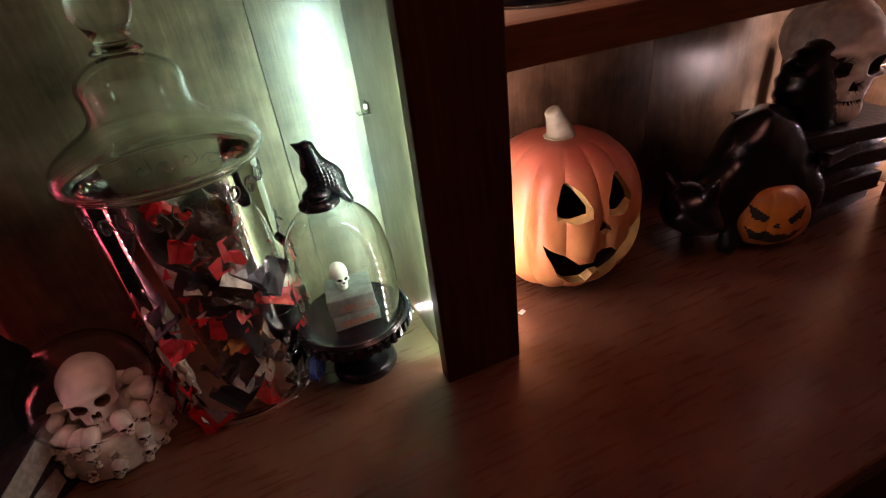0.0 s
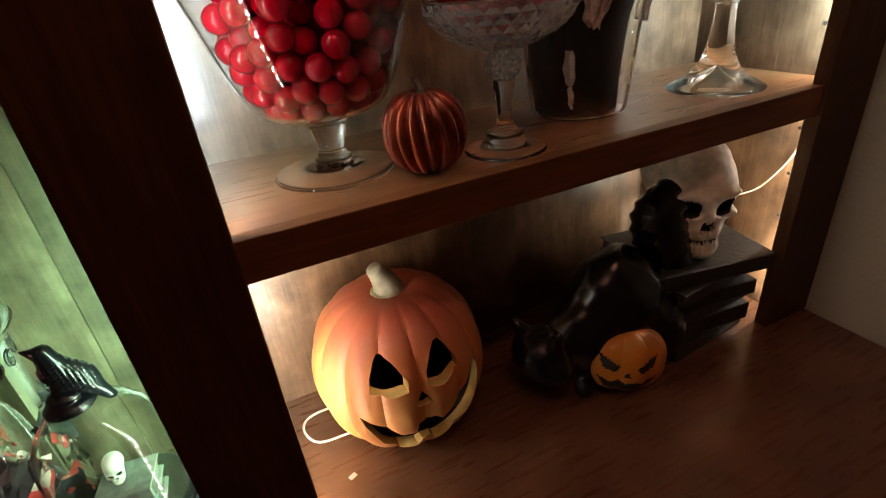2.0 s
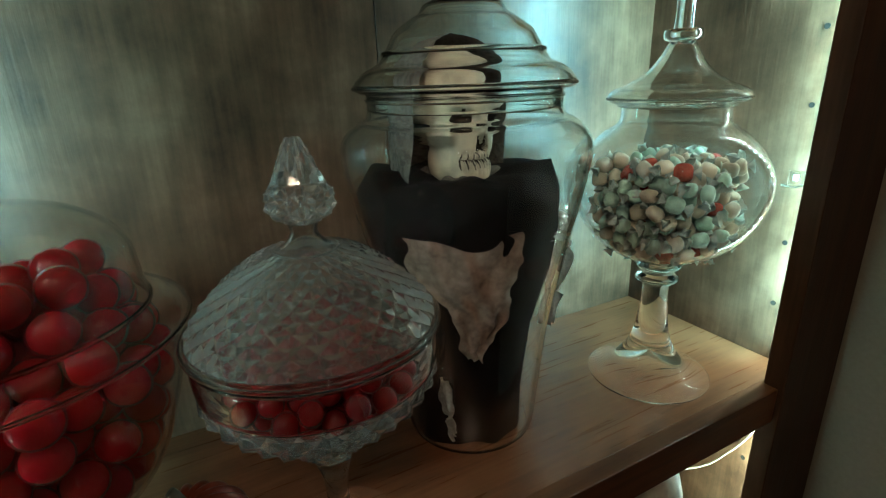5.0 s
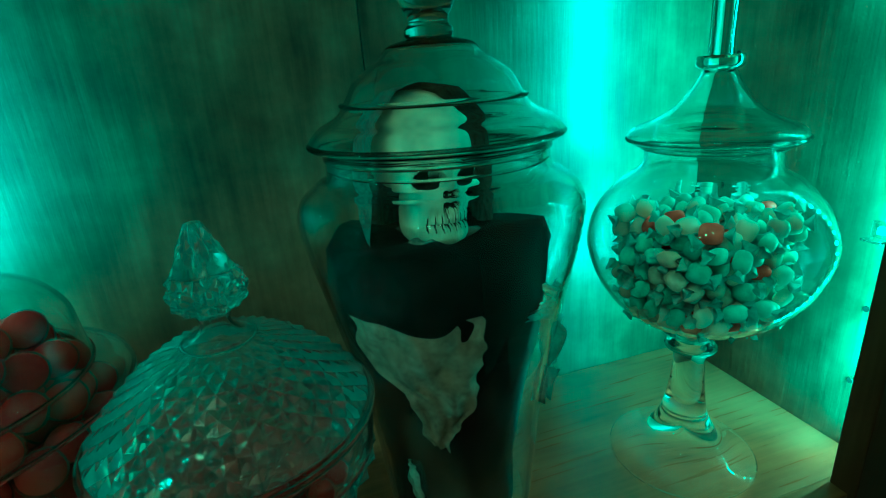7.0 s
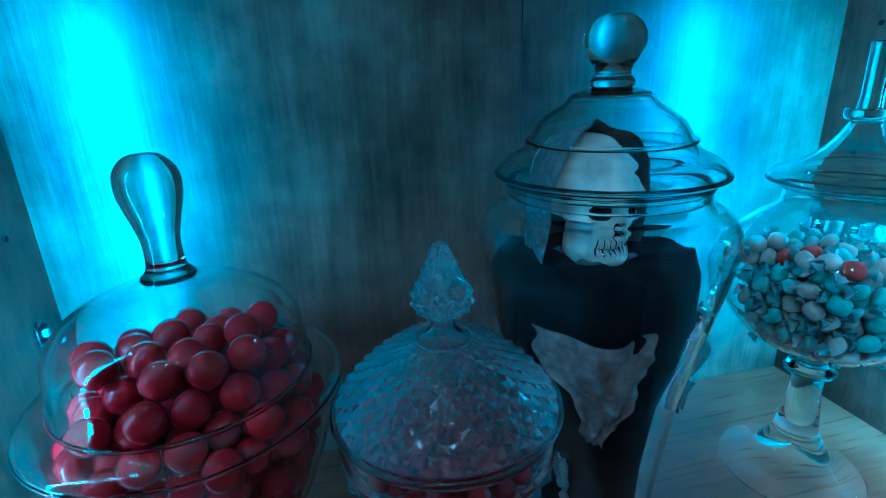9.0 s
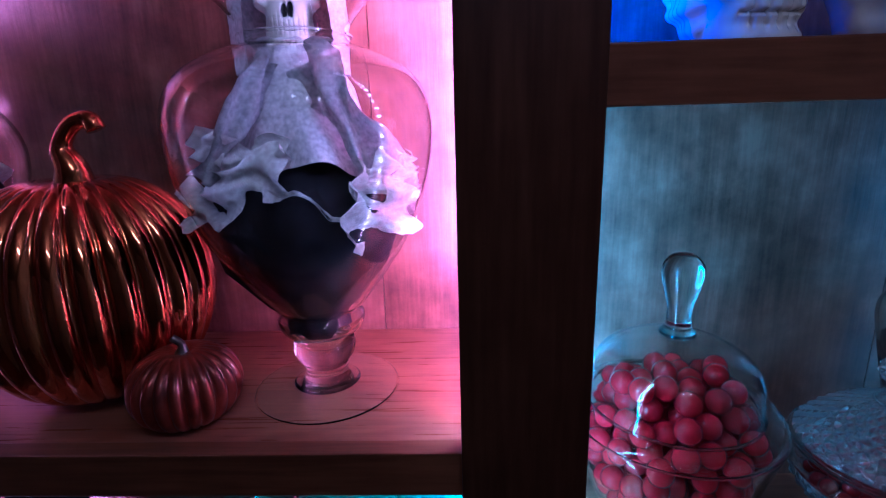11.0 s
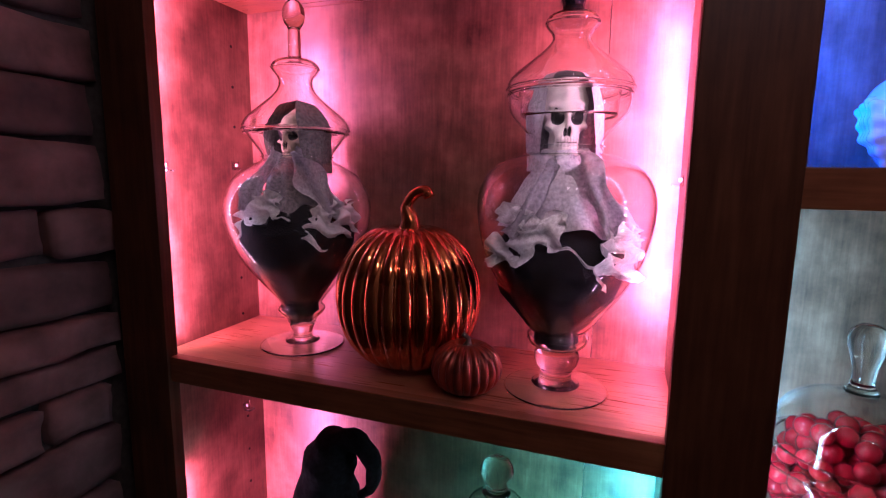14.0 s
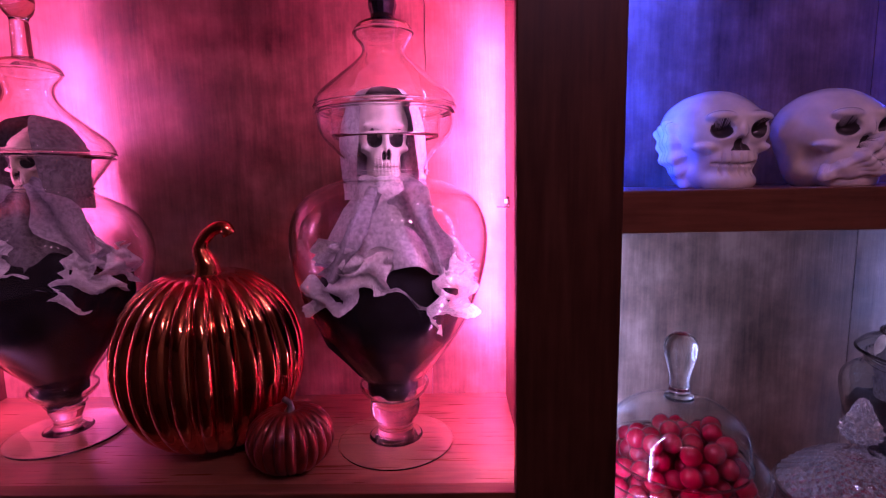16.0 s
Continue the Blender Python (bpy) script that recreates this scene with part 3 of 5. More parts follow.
dish = thing("candy_dish", (0.307, 0.067, 0.410), "cut crystal footed candy dish with pointed finial lid", "candy dish")
solid_part("foot", [(0.0, 0.004), (0.02, 0.004), (0.045, 0.0), (0.047, 0.0015), (0.045, 0.004), (0.026, 0.010), (0.019, 0.017), (0.021, 0.021), (0.014, 0.025), (0.0085, 0.036), (0.0095, 0.06), (0.013, 0.078), (0.0, 0.080)], dish)
facets(cut_rows([(0.012, 0.078), (0.0175, 0.086), (0.018, 0.098), (0.012, 0.107)], 5), 16, M_CRYSTAL, "knop", dish, [(0.004, 0.079), (0.004, 0.106)], h=0.0025)
facets(cut_rows([(0.013, 0.108), (0.034, 0.114), (0.058, 0.126), (0.073, 0.142), (0.079, 0.158)], 8), 60, M_CRYSTAL, "bowl", dish, [(0.006, 0.116), (0.03, 0.121), (0.052, 0.131), (0.066, 0.142), (0.074, 0.152), (0.076, 0.158)], "bowl cut with sharp diamond points", h=0.0038)
glass_part("rim", [(0.079, 0.158), (0.080, 0.170), (0.080, 0.184)], dish, 0.003)
glass_part("lid_edge", [(0.0795, 0.185), (0.083, 0.187), (0.083, 0.190), (0.0795, 0.192)], dish, 0.0025)
facets(cut_rows([(0.0795, 0.191), (0.073, 0.201), (0.060, 0.215), (0.046, 0.227), (0.032, 0.236), (0.020, 0.240)], 12), 60, M_CRYSTAL, "lid", dish,
       [(0.076, 0.188), (0.070, 0.197), (0.056, 0.212), (0.040, 0.226), (0.02, 0.236), (0.005, 0.238)], "domed lid cut in diamonds", h=0.0026)
glass_part("collar", [(0.021, 0.239), (0.013, 0.243), (0.0085, 0.250), (0.010, 0.257)], dish, 0.002)
facets(cut_rows([(0.010, 0.256), (0.0190, 0.263), (0.0200, 0.272), (0.0170, 0.281)], 6), 18, M_CRYSTAL, "finial", dish, [(0.002, 0.257), (0.002, 0.280)], "faceted ball of the finial", h=0.0022)
facets(cut_rows([(0.0165, 0.282), (0.0125, 0.289), (0.008, 0.300), (0.0045, 0.308)], 4), 12, M_CRYSTAL, "finial_tip", dish, [(0.002, 0.283), (0.0015, 0.308)], "pointed tip of the finial", h=0.0012)
red_small = ball_mesh("red_candy", 0.0085, plain("dark_red_candy", (0.11, 0.002, 0.003), 0.15, vary=0.1, coat=0.3, per_object=0.2), 16)
for x, y, z in spread_inside([(0.045, 0.131), (0.064, 0.146), (0.075, 0.158), (0.075, 0.170)], 0.0172, 9, 105):
    b = new("red_candy", red_small)
    b.location = (0.307 + x, 0.067 + y, 0.410 + z)
    tagged(b, "small dark red round candy in the crystal dish", "candy", "red candies in the dish")

# small ribbed pumpkin on the shelf


def ribbed_pumpkin(name, place, r, h, ribs, depth, mat, stem_mat, stem_pts, stem_r, label, sink=0.1, turn=0, sharp=0.8, twist=0.0):
    p = thing(name, place, label, "pumpkin", turn=turn)
    prof = []
    for k in range(25):
        a = -math.pi / 2 + math.pi * k / 24
        rr = r * max(math.cos(a), 0) ** 0.78
        zz = h / 2 + h / 2 * math.sin(a)
        if a > 0:
            zz -= sink * h * (1 - min(rr / (0.45 * r), 1)) ** 2
        else:
            zz += 0.06 * h * (1 - min(rr / (0.5 * r), 1)) ** 2
        prof.append((rr, zz))
    def w(rr, z, a):
        c = abs(math.cos((a + twist * z / h) * ribs / 2)) ** sharp
        return rr * (1 - depth * (1 - c)), z
    part("body", lathe(prof, ribs * 10, wave=w), mat, p, smooth=True)
    t = tube(stem_pts, stem_r, 10, taper=lambda s: stem_r * (1.9 - 1.2 * min(s * 2.2, 1) + 0.1 * s))
    part("stem", t, stem_mat, p, "short twisted stem", smooth=True)
    return p


ribbed_pumpkin("small_pumpkin", (0.208, 0.062, 0.410), 0.0450, 0.086, 18, 0.24, M_COPPER2, M_SILVER, [(0, 0, 0.074), (0.001, 0, 0.085), (-0.002, 0.002, 0.092), (-0.005, 0.002, 0.097)], 0.0042,
               "small ribbed bronze-red pumpkin with tarnished metal stem", twist=0.25)
ribbed_pumpkin("glass_pumpkin", (-0.485, 0.128, 0.643), 0.116, 0.232, 26, 0.09, M_COPPER, M_COPPER, [(0, 0, 0.205), (0.002, 0, 0.235), (-0.004, 0.0, 0.258), (0.010, 0.0, 0.279), (0.028, 0, 0.284), (0.034, 0, 0.274)], 0.0112,
               "large shiny red-copper mercury glass pumpkin with curled stem", sink=0.06, sharp=0.7)
ribbed_pumpkin("small_pumpkin", (-0.366, 0.062, 0.643), 0.051, 0.075, 22, 0.12, M_COPPER2, M_SILVER, [(0, 0, 0.064), (0.002, 0, 0.078), (-0.006, 0.0, 0.086)], 0.0046,
               "small ribbed copper-red pumpkin beside a skeleton jar", turn=10)

# ---------------------------------------------------------------- skeleton jars


def drape(bm_rows, seg, wobble, seed, z_jit=0.0):
    """A cloth-like revolved sheet with folds."""
    rnd = random.Random(seed)
    ph = [rnd.uniform(0, 6.28) for _ in range(6)]
    def w(r, z, a):
        k = sum(math.sin(a * (3 + 2 * i) + ph[i] + z * 40) / (i + 1.5) for i in range(5))
        return r * (1 + wobble * k), z + z_jit * math.sin(a * 4 + ph[5]) + z_jit * 0.6 * math.sin(a * 9 + ph[2])
    return lathe(bm_rows, seg, wave=w)


def gauze_strip(points, width, seed, mat, name, parent, label=""):
    """A ragged, folded ribbon of gauze along a line."""
    rnd = random.Random(seed)
    p = [Vector(q) for q in points]
    q = [2 * p[0] - p[1]] + p + [2 * p[-1] - p[-2]]
    line = []
    for i in range(1, len(q) - 2):
        a, b, c, d = q[i - 1:i + 3]
        for k in range(10):
            t = k / 10
            line.append(0.5 * ((2 * b) + (c - a) * t + (2 * a - 5 * b + 4 * c - d) * t * t + (3 * b - a - 3 * c + d) * t ** 3))
    line.append(p[-1])
    bm = bmesh.new()
    rows, m = [], 9
    for i, c in enumerate(line):
        tan = (line[min(i + 1, len(line) - 1)] - line[max(i - 1, 0)]).normalized()
        u = (Vector((0, 0, 1)) - tan * tan.z)
        u = u.normalized() if u.length > 0.2 else Vector((0, 1, 0))
        w = tan.cross(u)
        wd = width * (0.75 + 0.28 * math.sin(i * 0.28 + seed) + rnd.uniform(-0.025, 0.025))
        rows.append([bm.verts.new(c + u * wd * (k / (m - 1) - 0.5) + w * 0.16 * width * math.sin(k * 1.1 + i * 0.30 + seed) + w * 0.0012 * math.sin(k * 3.1 + i)) for k in range(m)])
    for a, b in zip(rows, rows[1:]):
        for k in range(m - 1):
            bm.faces.new((a[k], a[k + 1], b[k + 1], b[k]))
    ret = bmesh.ops.solidify(bm, geom=bm.faces[:], thickness=0.0007)
    return part(name, bm, mat, parent, label, smooth=True)


def gauze_sheet(parent, seed, z_top, z_end, widths):
    """One soft sheet that hangs on a rounded chest and narrows downwards."""
    rnd = random.Random(seed)
    bm = bmesh.new()
    rows, nv, nu = [], 30, 26
    for i in range(nv + 1):
        v = i / nv
        for (v0, a0, b0), (v1, a1, b1) in zip(widths, widths[1:]):
            if v <= v1:
                f = (v - v0) / (v1 - v0)
                left, right = a0 + (a1 - a0) * f, b0 + (b1 - b0) * f
                break
        left += 0.0018 * math.sin(i * 0.9 + seed) + rnd.uniform(-0.0006, 0.0006)
        right += 0.0015 * math.sin(i * 1.3 + seed) + rnd.uniform(-0.0006, 0.0006)
        row = []
        for k in range(nu + 1):
            u = k / nu
            x = left + (right - left) * u
            z = z_top + (z_end - z_top) * v - 0.008 * math.sin(u * math.pi) * (1 - v) + 0.003 * math.sin(u * 9 + seed) * (1 - v) + 0.002 * math.sin(u * 14) * v
            r = 0.0680 + (z - 0.106) * 0.185 + 0.0032 * math.sin(u * 9 + 5 * v + seed) * math.cos(7 * v + 3 * u) + 0.0016 * math.sin(u * 21 - 9 * v)
            row.append(bm.verts.new((x, -math.sqrt(max(r * r - (x + 0.004) ** 2, 1e-5)), z)))
        rows.append(row)
    for a, b in zip(rows, rows[1:]):
        for k in range(nu):
            bm.faces.new((a[k], a[k + 1], b[k + 1], b[k]))
    return part("sheet", bm, M_GAUZE_TAN, parent, smooth=True)


def hood_shell(bm, r, z0, z1, open_half, mat_index, seed, tilt=0.0):
    """A hood: part of a dome round the head, open to the front (-y)."""
    rnd = random.Random(seed)
    ph = rnd.uniform(0, 6)
    rows = []
    nz, na = 16, 36
    for i in range(nz + 1):
        t = i / nz
        z = z0 + (z1 - z0) * t
        rad = r * math.sqrt(max(1 - max((t - 0.45) / 0.55, 0) ** 2.2, 0.0)) * (0.93 + 0.07 * t)
        half = open_half * (1 - 0.25 * t)
        row = []
        for k in range(na + 1):
            a = -math.pi / 2 + half + (2 * math.pi - 2 * half) * k / na
            rr = rad * (1 + 0.04 * math.sin(a * 9 + ph + z * 60))
            row.append(bm.verts.new((rr * math.cos(a), rr * 1.08 * math.sin(a) + 0.008, z)))
        rows.append(row)
    for a, b in zip(rows, rows[1:]):
        for k in range(na):
            f = bm.faces.new((a[k], a[k + 1], b[k + 1], b[k]))
            f.material_index, f.smooth = mat_index, True
    return bm


def skeleton_jar_left():
    jar = thing("apothecary_jar", (-0.704, 0.148, 0.643), "tall clear glass apothecary jar holding a hooded skeleton figure", "apothecary jar", "skeleton jars")
    solid_part("foot", [(0, 0.004), (0.03, 0.004), (0.071, 0), (0.0725, 0.0015), (0.07, 0.004), (0.03, 0.008), (0.018, 0.013), (0.017, 0.024), (0.021, 0.040), (0.0, 0.044)], jar, label="round clear foot")
    glass_part("body", [(0.010, 0.040), (0.024, 0.043), (0.027, 0.050), (0.034, 0.056), (0.040, 0.063), (0.041, 0.069), (0.036, 0.076), (0.040, 0.085), (0.062, 0.112), (0.092, 0.150), (0.113, 0.190), (0.124, 0.235), (0.121, 0.270), (0.103, 0.303), (0.076, 0.321), (0.060, 0.330), (0.060, 0.340), (0.072, 0.357), (0.085, 0.376)], jar, seg=80)
    glass_part("lid", [(0.088, 0.379), (0.089, 0.386), (0.080, 0.401), (0.058, 0.420), (0.038, 0.438), (0.029, 0.452), (0.029, 0.465), (0.038, 0.478), (0.039, 0.486), (0.030, 0.494), (0.012, 0.498), (0, 0.498)], jar)
    for rr, zz in ((0.0885, 0.380), (0.0865, 0.374), (0.0385, 0.482), (0.0595, 0.335)):
        bead_ring(jar, rr, zz)
    solid_part("finial", [(0, 0.496), (0.014, 0.497), (0.011, 0.503), (0.0105, 0.535), (0.010, 0.545), (0.016, 0.555), (0.0185, 0.568), (0.016, 0.580), (0.008, 0.590), (0, 0.592)], jar)


def skeleton_jar_right():
    jar = thing("apothecary_jar", (-0.247, 0.121, 0.643), "tall clear glass apothecary jar with black finial, hooded skeleton inside", "apothecary jar", "skeleton jars")
    solid_part("foot", [(0, 0.004), (0.03, 0.004), (0.072, 0), (0.0735, 0.0015), (0.071, 0.004), (0.034, 0.009), (0.024, 0.014), (0.023, 0.028), (0.030, 0.040), (0.032, 0.052), (0.026, 0.062), (0.0, 0.066)], jar, label="round clear foot")
    glass_part("body", [(0.012, 0.064), (0.034, 0.066), (0.042, 0.073), (0.044, 0.082), (0.040, 0.090), (0.047, 0.098), (0.070, 0.128), (0.094, 0.165), (0.112, 0.210), (0.1205, 0.255), (0.118, 0.290), (0.103, 0.317), (0.072, 0.335), (0.050, 0.343), (0.0485, 0.356), (0.060, 0.372), (0.075, 0.388), (0.081, 0.402), (0.0815, 0.418)], jar, seg=80)
    glass_part("inner_rim", [(0.064, 0.388), (0.066, 0.410), (0.068, 0.422)], jar, 0.002)
    glass_part("lid", [(0.081, 0.420), (0.084, 0.428), (0.079, 0.440), (0.058, 0.458), (0.036, 0.476), (0.026, 0.488), (0.027, 0.497), (0.034, 0.506), (0.034, 0.514), (0.026, 0.521), (0, 0.523)], jar)
    for rr, zz in ((0.0835, 0.425), (0.0815, 0.418), (0.034, 0.510), (0.049, 0.349)):
        bead_ring(jar, rr, zz)
    part("finial", lathe(smooth_profile([(0, 0.521), (0.016, 0.522), (0.014, 0.530), (0.017, 0.542), (0.014, 0.554), (0.019, 0.566), (0.016, 0.580), (0, 0.588)], 4), 14), M_BLACK, jar, "knobbly black finial")


skeleton_jar_left()
skeleton_jar_right()


def figure(place, turn, head_z, head_h, hood_r, hood_mat, body, waist, seed, label, tilt=0, hood_open=0.95, bone=M_BONE_W, dark=skull_dark, narrow=1.0):
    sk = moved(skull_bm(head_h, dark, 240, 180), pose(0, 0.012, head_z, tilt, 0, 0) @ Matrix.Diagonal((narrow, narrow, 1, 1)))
    hd = bmesh.new()
    if hood_r:
        hood_shell(hd, hood_r, head_z - 0.012, head_z + head_h + 0.010, hood_open, 2, seed)
    bd = drape(body, 56, 0.05, seed + 3, 0.003)
    for f in bd.faces:
        f.material_index, f.smooth = 3, True
    bump = star_mesh(lambda p: ellipsoid(p, (0, 0, 0), (0.046, 0.040, 0.036)) + 0.003 * np.sin(p[:, 0] * 90) * np.sin(p[:, 2] * 80), (0, 0, 0), 0.07, 48, 36)
    moved(bump, pose(0.004, -0.044, 0.212 if hood_open < 1.2 else 0.2))
    for f in bump.faces:
        f.material_index = 3
    bd = join_bm(bd, bump)
    wt = drape(waist, 72, 0.10, seed + 5, 0.006)
    for f in wt.faces:
        f.material_index, f.smooth = 2, True
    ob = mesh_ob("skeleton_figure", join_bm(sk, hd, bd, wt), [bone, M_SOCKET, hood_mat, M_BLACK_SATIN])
    ob.matrix_world = pose(*place, 0, 0, turn)
    return tagged(ob, label, "skeleton figure")


# hooded skeleton in the jar beside the upright
figure((-0.250, 0.118, 0.643), 14, 0.330, 0.116, 0.053, M_GAUZE_GREY,
       [(0.0, 0.068), (0.032, 0.072), (0.030, 0.09), (0.045, 0.105), (0.078, 0.145), (0.096, 0.185), (0.088, 0.215), (0.070, 0.240), (0.045, 0.265), (0.0, 0.275)],
       [(0.080, 0.238), (0.074, 0.250), (0.062, 0.272), (0.050, 0.298), (0.036, 0.32), (0.030, 0.335), (0.0, 0.345)], 3,
       "pale plastic skeleton figure in grey gauze hood and black cloth", hood_open=0.80, narrow=0.84)
figure((-0.707, 0.146, 0.643), -10, 0.322, 0.098, 0.056, M_GAUZE_DARK,
       [(0.0, 0.044), (0.020, 0.046), (0.032, 0.066), (0.030, 0.078), (0.045, 0.100), (0.078, 0.145), (0.098, 0.185), (0.094, 0.222), (0.075, 0.245), (0.045, 0.258), (0.0, 0.262)],
       [(0.086, 0.225), (0.066, 0.25), (0.054, 0.28), (0.046, 0.305), (0.042, 0.325), (0.0, 0.335)], 8,
       "weathered brown-boned skeleton figure in dark gauze with black cloth below", bone=M_BONE_OLD)


def gauze_wrap(place, turn, seed, r, z):
    g = thing("gauze_wrap", place, "torn white gauze strips draped round the skeleton figure", "gauze", turn=turn)
    def ring(a0, a1, r0, z0, z1, k):
        return [(r0 * (1 + 0.06 * math.sin(i * 2.1 + k)) * math.cos(math.radians(a0 + (a1 - a0) * i / 6)), r0 * (1 + 0.06 * math.sin(i * 2.1 + k)) * math.sin(math.radians(a0 + (a1 - a0) * i / 6)), z0 + (z1 - z0) * i / 6 + 0.006 * math.sin(i * 1.7 + k)) for i in range(7)]
    gauze_strip(ring(-165, -95, r * 1.00, z - 0.014, z + 0.030, 0), 0.046, seed, M_GAUZE, "strip", g)
    gauze_strip(ring(-92, -160, r * 0.90, z + 0.036, z + 0.052, 1), 0.030, seed + 1, M_GAUZE, "strip", g)
    gauze_strip(ring(-70, 10, r * 1.06, z - 0.016, z + 0.006, 2), 0.058, seed + 2, M_GAUZE, "strip", g)
    gauze_strip(ring(-62, -5, r * 1.00, z + 0.018, z + 0.020, 3), 0.044, seed + 3, M_GAUZE, "strip", g)
    gauze_strip(ring(-105, -60, r * 0.97, z + 0.018, z - 0.018, 4), 0.004, seed + 4, M_GAUZE, "strip", g)
    gauze_strip([(-0.015, -0.050, z + 0.115), (-0.030, -0.066, z + 0.085), (-0.052, -0.078, z + 0.050), (-0.070, -0.074, z + 0.02)], 0.030, seed + 6, M_GAUZE_GREY, "strip", g)
    gauze_strip([(0.012, -0.050, z + 0.115), (0.030, -0.068, z + 0.085), (0.055, -0.070, z + 0.050), (0.078, -0.060, z + 0.02)], 0.052, seed + 8, M_GAUZE_GREY, "strip", g)


gauze_wrap((-0.252, 0.118, 0.643), 14, 5, 0.098, 0.212)
gauze_wrap((-0.707, 0.146, 0.643), 22, 15, 0.092, 0.228)

# tall covered jar with a skull figure on the candy shelf
sj = thing("apothecary_jar", (0.468, 0.140, 0.410), "large lidded glass jar holding a skull-faced figure in black cloth", "apothecary jar")
glass_part("body", [(0.0, 0.004), (0.05, 0.003), (0.060, 0.004), (0.064, 0.012), (0.067, 0.04), (0.076, 0.12), (0.090, 0.19), (0.102, 0.245), (0.107, 0.275), (0.104, 0.292), (0.092, 0.303), (0.083, 0.309), (0.082, 0.325)], sj, 0.004, M_GLASS_G, 80)
glass_part("lid", [(0.078, 0.312), (0.080, 0.324), (0.090, 0.328), (0.0915, 0.334), (0.083, 0.343), (0.070, 0.350), (0.062, 0.362), (0.056, 0.372), (0.044, 0.381), (0.036, 0.386), (0.030, 0.393), (0.014, 0.397), (0, 0.398)], sj, 0.0035, M_GLASS_G, 80)
solid_part("knob", [(0, 0.396), (0.015, 0.397), (0.017, 0.402), (0.0135, 0.408), (0.018, 0.417), (0.0235, 0.428), (0.022, 0.440), (0.012, 0.449), (0, 0.451)], sj)
for rr, zz in ((0.0910, 0.331), (0.0810, 0.3215), (0.065, 0.3565)):
    bead_ring(sj, rr, zz, 0.0026)
figure((0.462, 0.140, 0.410), 10, 0.248, 0.114, 0.056, M_GAUZE_DARK,
       [(0.0, 0.009), (0.052, 0.010), (0.057, 0.06), (0.064, 0.12), (0.077, 0.18), (0.088, 0.222), (0.090, 0.244), (0.080, 0.262), (0.050, 0.260), (0.0, 0.252)],
       [(0.040, 0.240), (0.038, 0.248), (0.030, 0.255), (0.0, 0.258)], 21, "pale skull-faced figure in black cloth inside the tall jar", hood_open=1.5, bone=M_BONE, dark=toothed_dark)
gz = thing("gauze_wrap", (0.466, 0.138, 0.410), "grey-brown torn gauze hanging on the figure's chest", "gauze")
gauze_sheet(gz, 31, 0.226, 0.112, ((0.0, -0.080, -0.004), (0.3, -0.076, -0.002), (0.5, -0.058, -0.006), (0.65, -0.048, -0.006), (0.8, -0.044, -0.018), (1.0, -0.036, -0.026)))
gauze_strip([(0.050, -0.070, 0.222), (0.070, -0.052, 0.205), (0.074, -0.040, 0.160), (0.064, -0.04, 0.11)], 0.030, 35, M_GAUZE, "strip", gz)
gauze_strip([(0.030, -0.082, 0.215), (0.055, -0.066, 0.212), (0.080, -0.040, 0.214)], 0.016, 36, M_GAUZE_GREY, "strip", gz)
gauze_strip([(-0.052, -0.045, 0.09), (-0.046, -0.042, 0.05), (-0.040, -0.038, 0.02)], 0.016, 38, M_GAUZE, "strip", gz)

# footed jar of wrapped mints
cj = thing("candy_jar", (0.690, 0.106, 0.410), "footed glass jar of wrapped mints with spired lid", "candy jar")
solid_part("foot", [(0, 0.030), (0.008, 0.024), (0.03, 0.012), (0.062, 0.001), (0.065, 0.0), (0.0665, 0.0015), (0.064, 0.005), (0.038, 0.020), (0.022, 0.045), (0.0155, 0.080), (0.014, 0.112), (0.020, 0.117), (0.020, 0.124), (0.015, 0.128), (0.023, 0.134), (0.023, 0.140), (0, 0.142)], cj, label="flared trumpet foot")
glass_part("bowl", [(0.0, 0.140), (0.030, 0.144), (0.062, 0.160), (0.083, 0.184), (0.094, 0.212), (0.095, 0.232), (0.086, 0.256), (0.068, 0.276), (0.054, 0.286), (0.051, 0.296), (0.052, 0.308)], cj, seg=80)
glass_part("lid", [(0.053, 0.303), (0.063, 0.308), (0.065, 0.313), (0.060, 0.319), (0.046, 0.325), (0.030, 0.335), (0.018, 0.350), (0.011, 0.362), (0, 0.364)], cj)
solid_part("finial", [(0, 0.360), (0.010, 0.361), (0.0165, 0.364), (0.0165, 0.372), (0.009, 0.374), (0.0088, 0.420), (0.008, 0.423), (0, 0.424)], cj)
for rr, zz in ((0.0645, 0.3105), (0.053, 0.304), (0.0215, 0.137), (0.0205, 0.120)):
    bead_ring(cj, rr, zz)
M_MINT = [plain("cellophane_mint_ivory", (0.66, 0.58, 0.44), 0.32, coat=0.3, vary=0.10, scale=130, bump=0.1, per_object=0.15),
          plain("cellophane_mint_green", (0.42, 0.62, 0.50), 0.32, coat=0.3, vary=0.2, scale=130, bump=0.1, per_object=0.2),
          plain("cellophane_mint_red", (0.42, 0.07, 0.05), 0.2, coat=0.6, vary=0.3, scale=130, bump=0.3)]


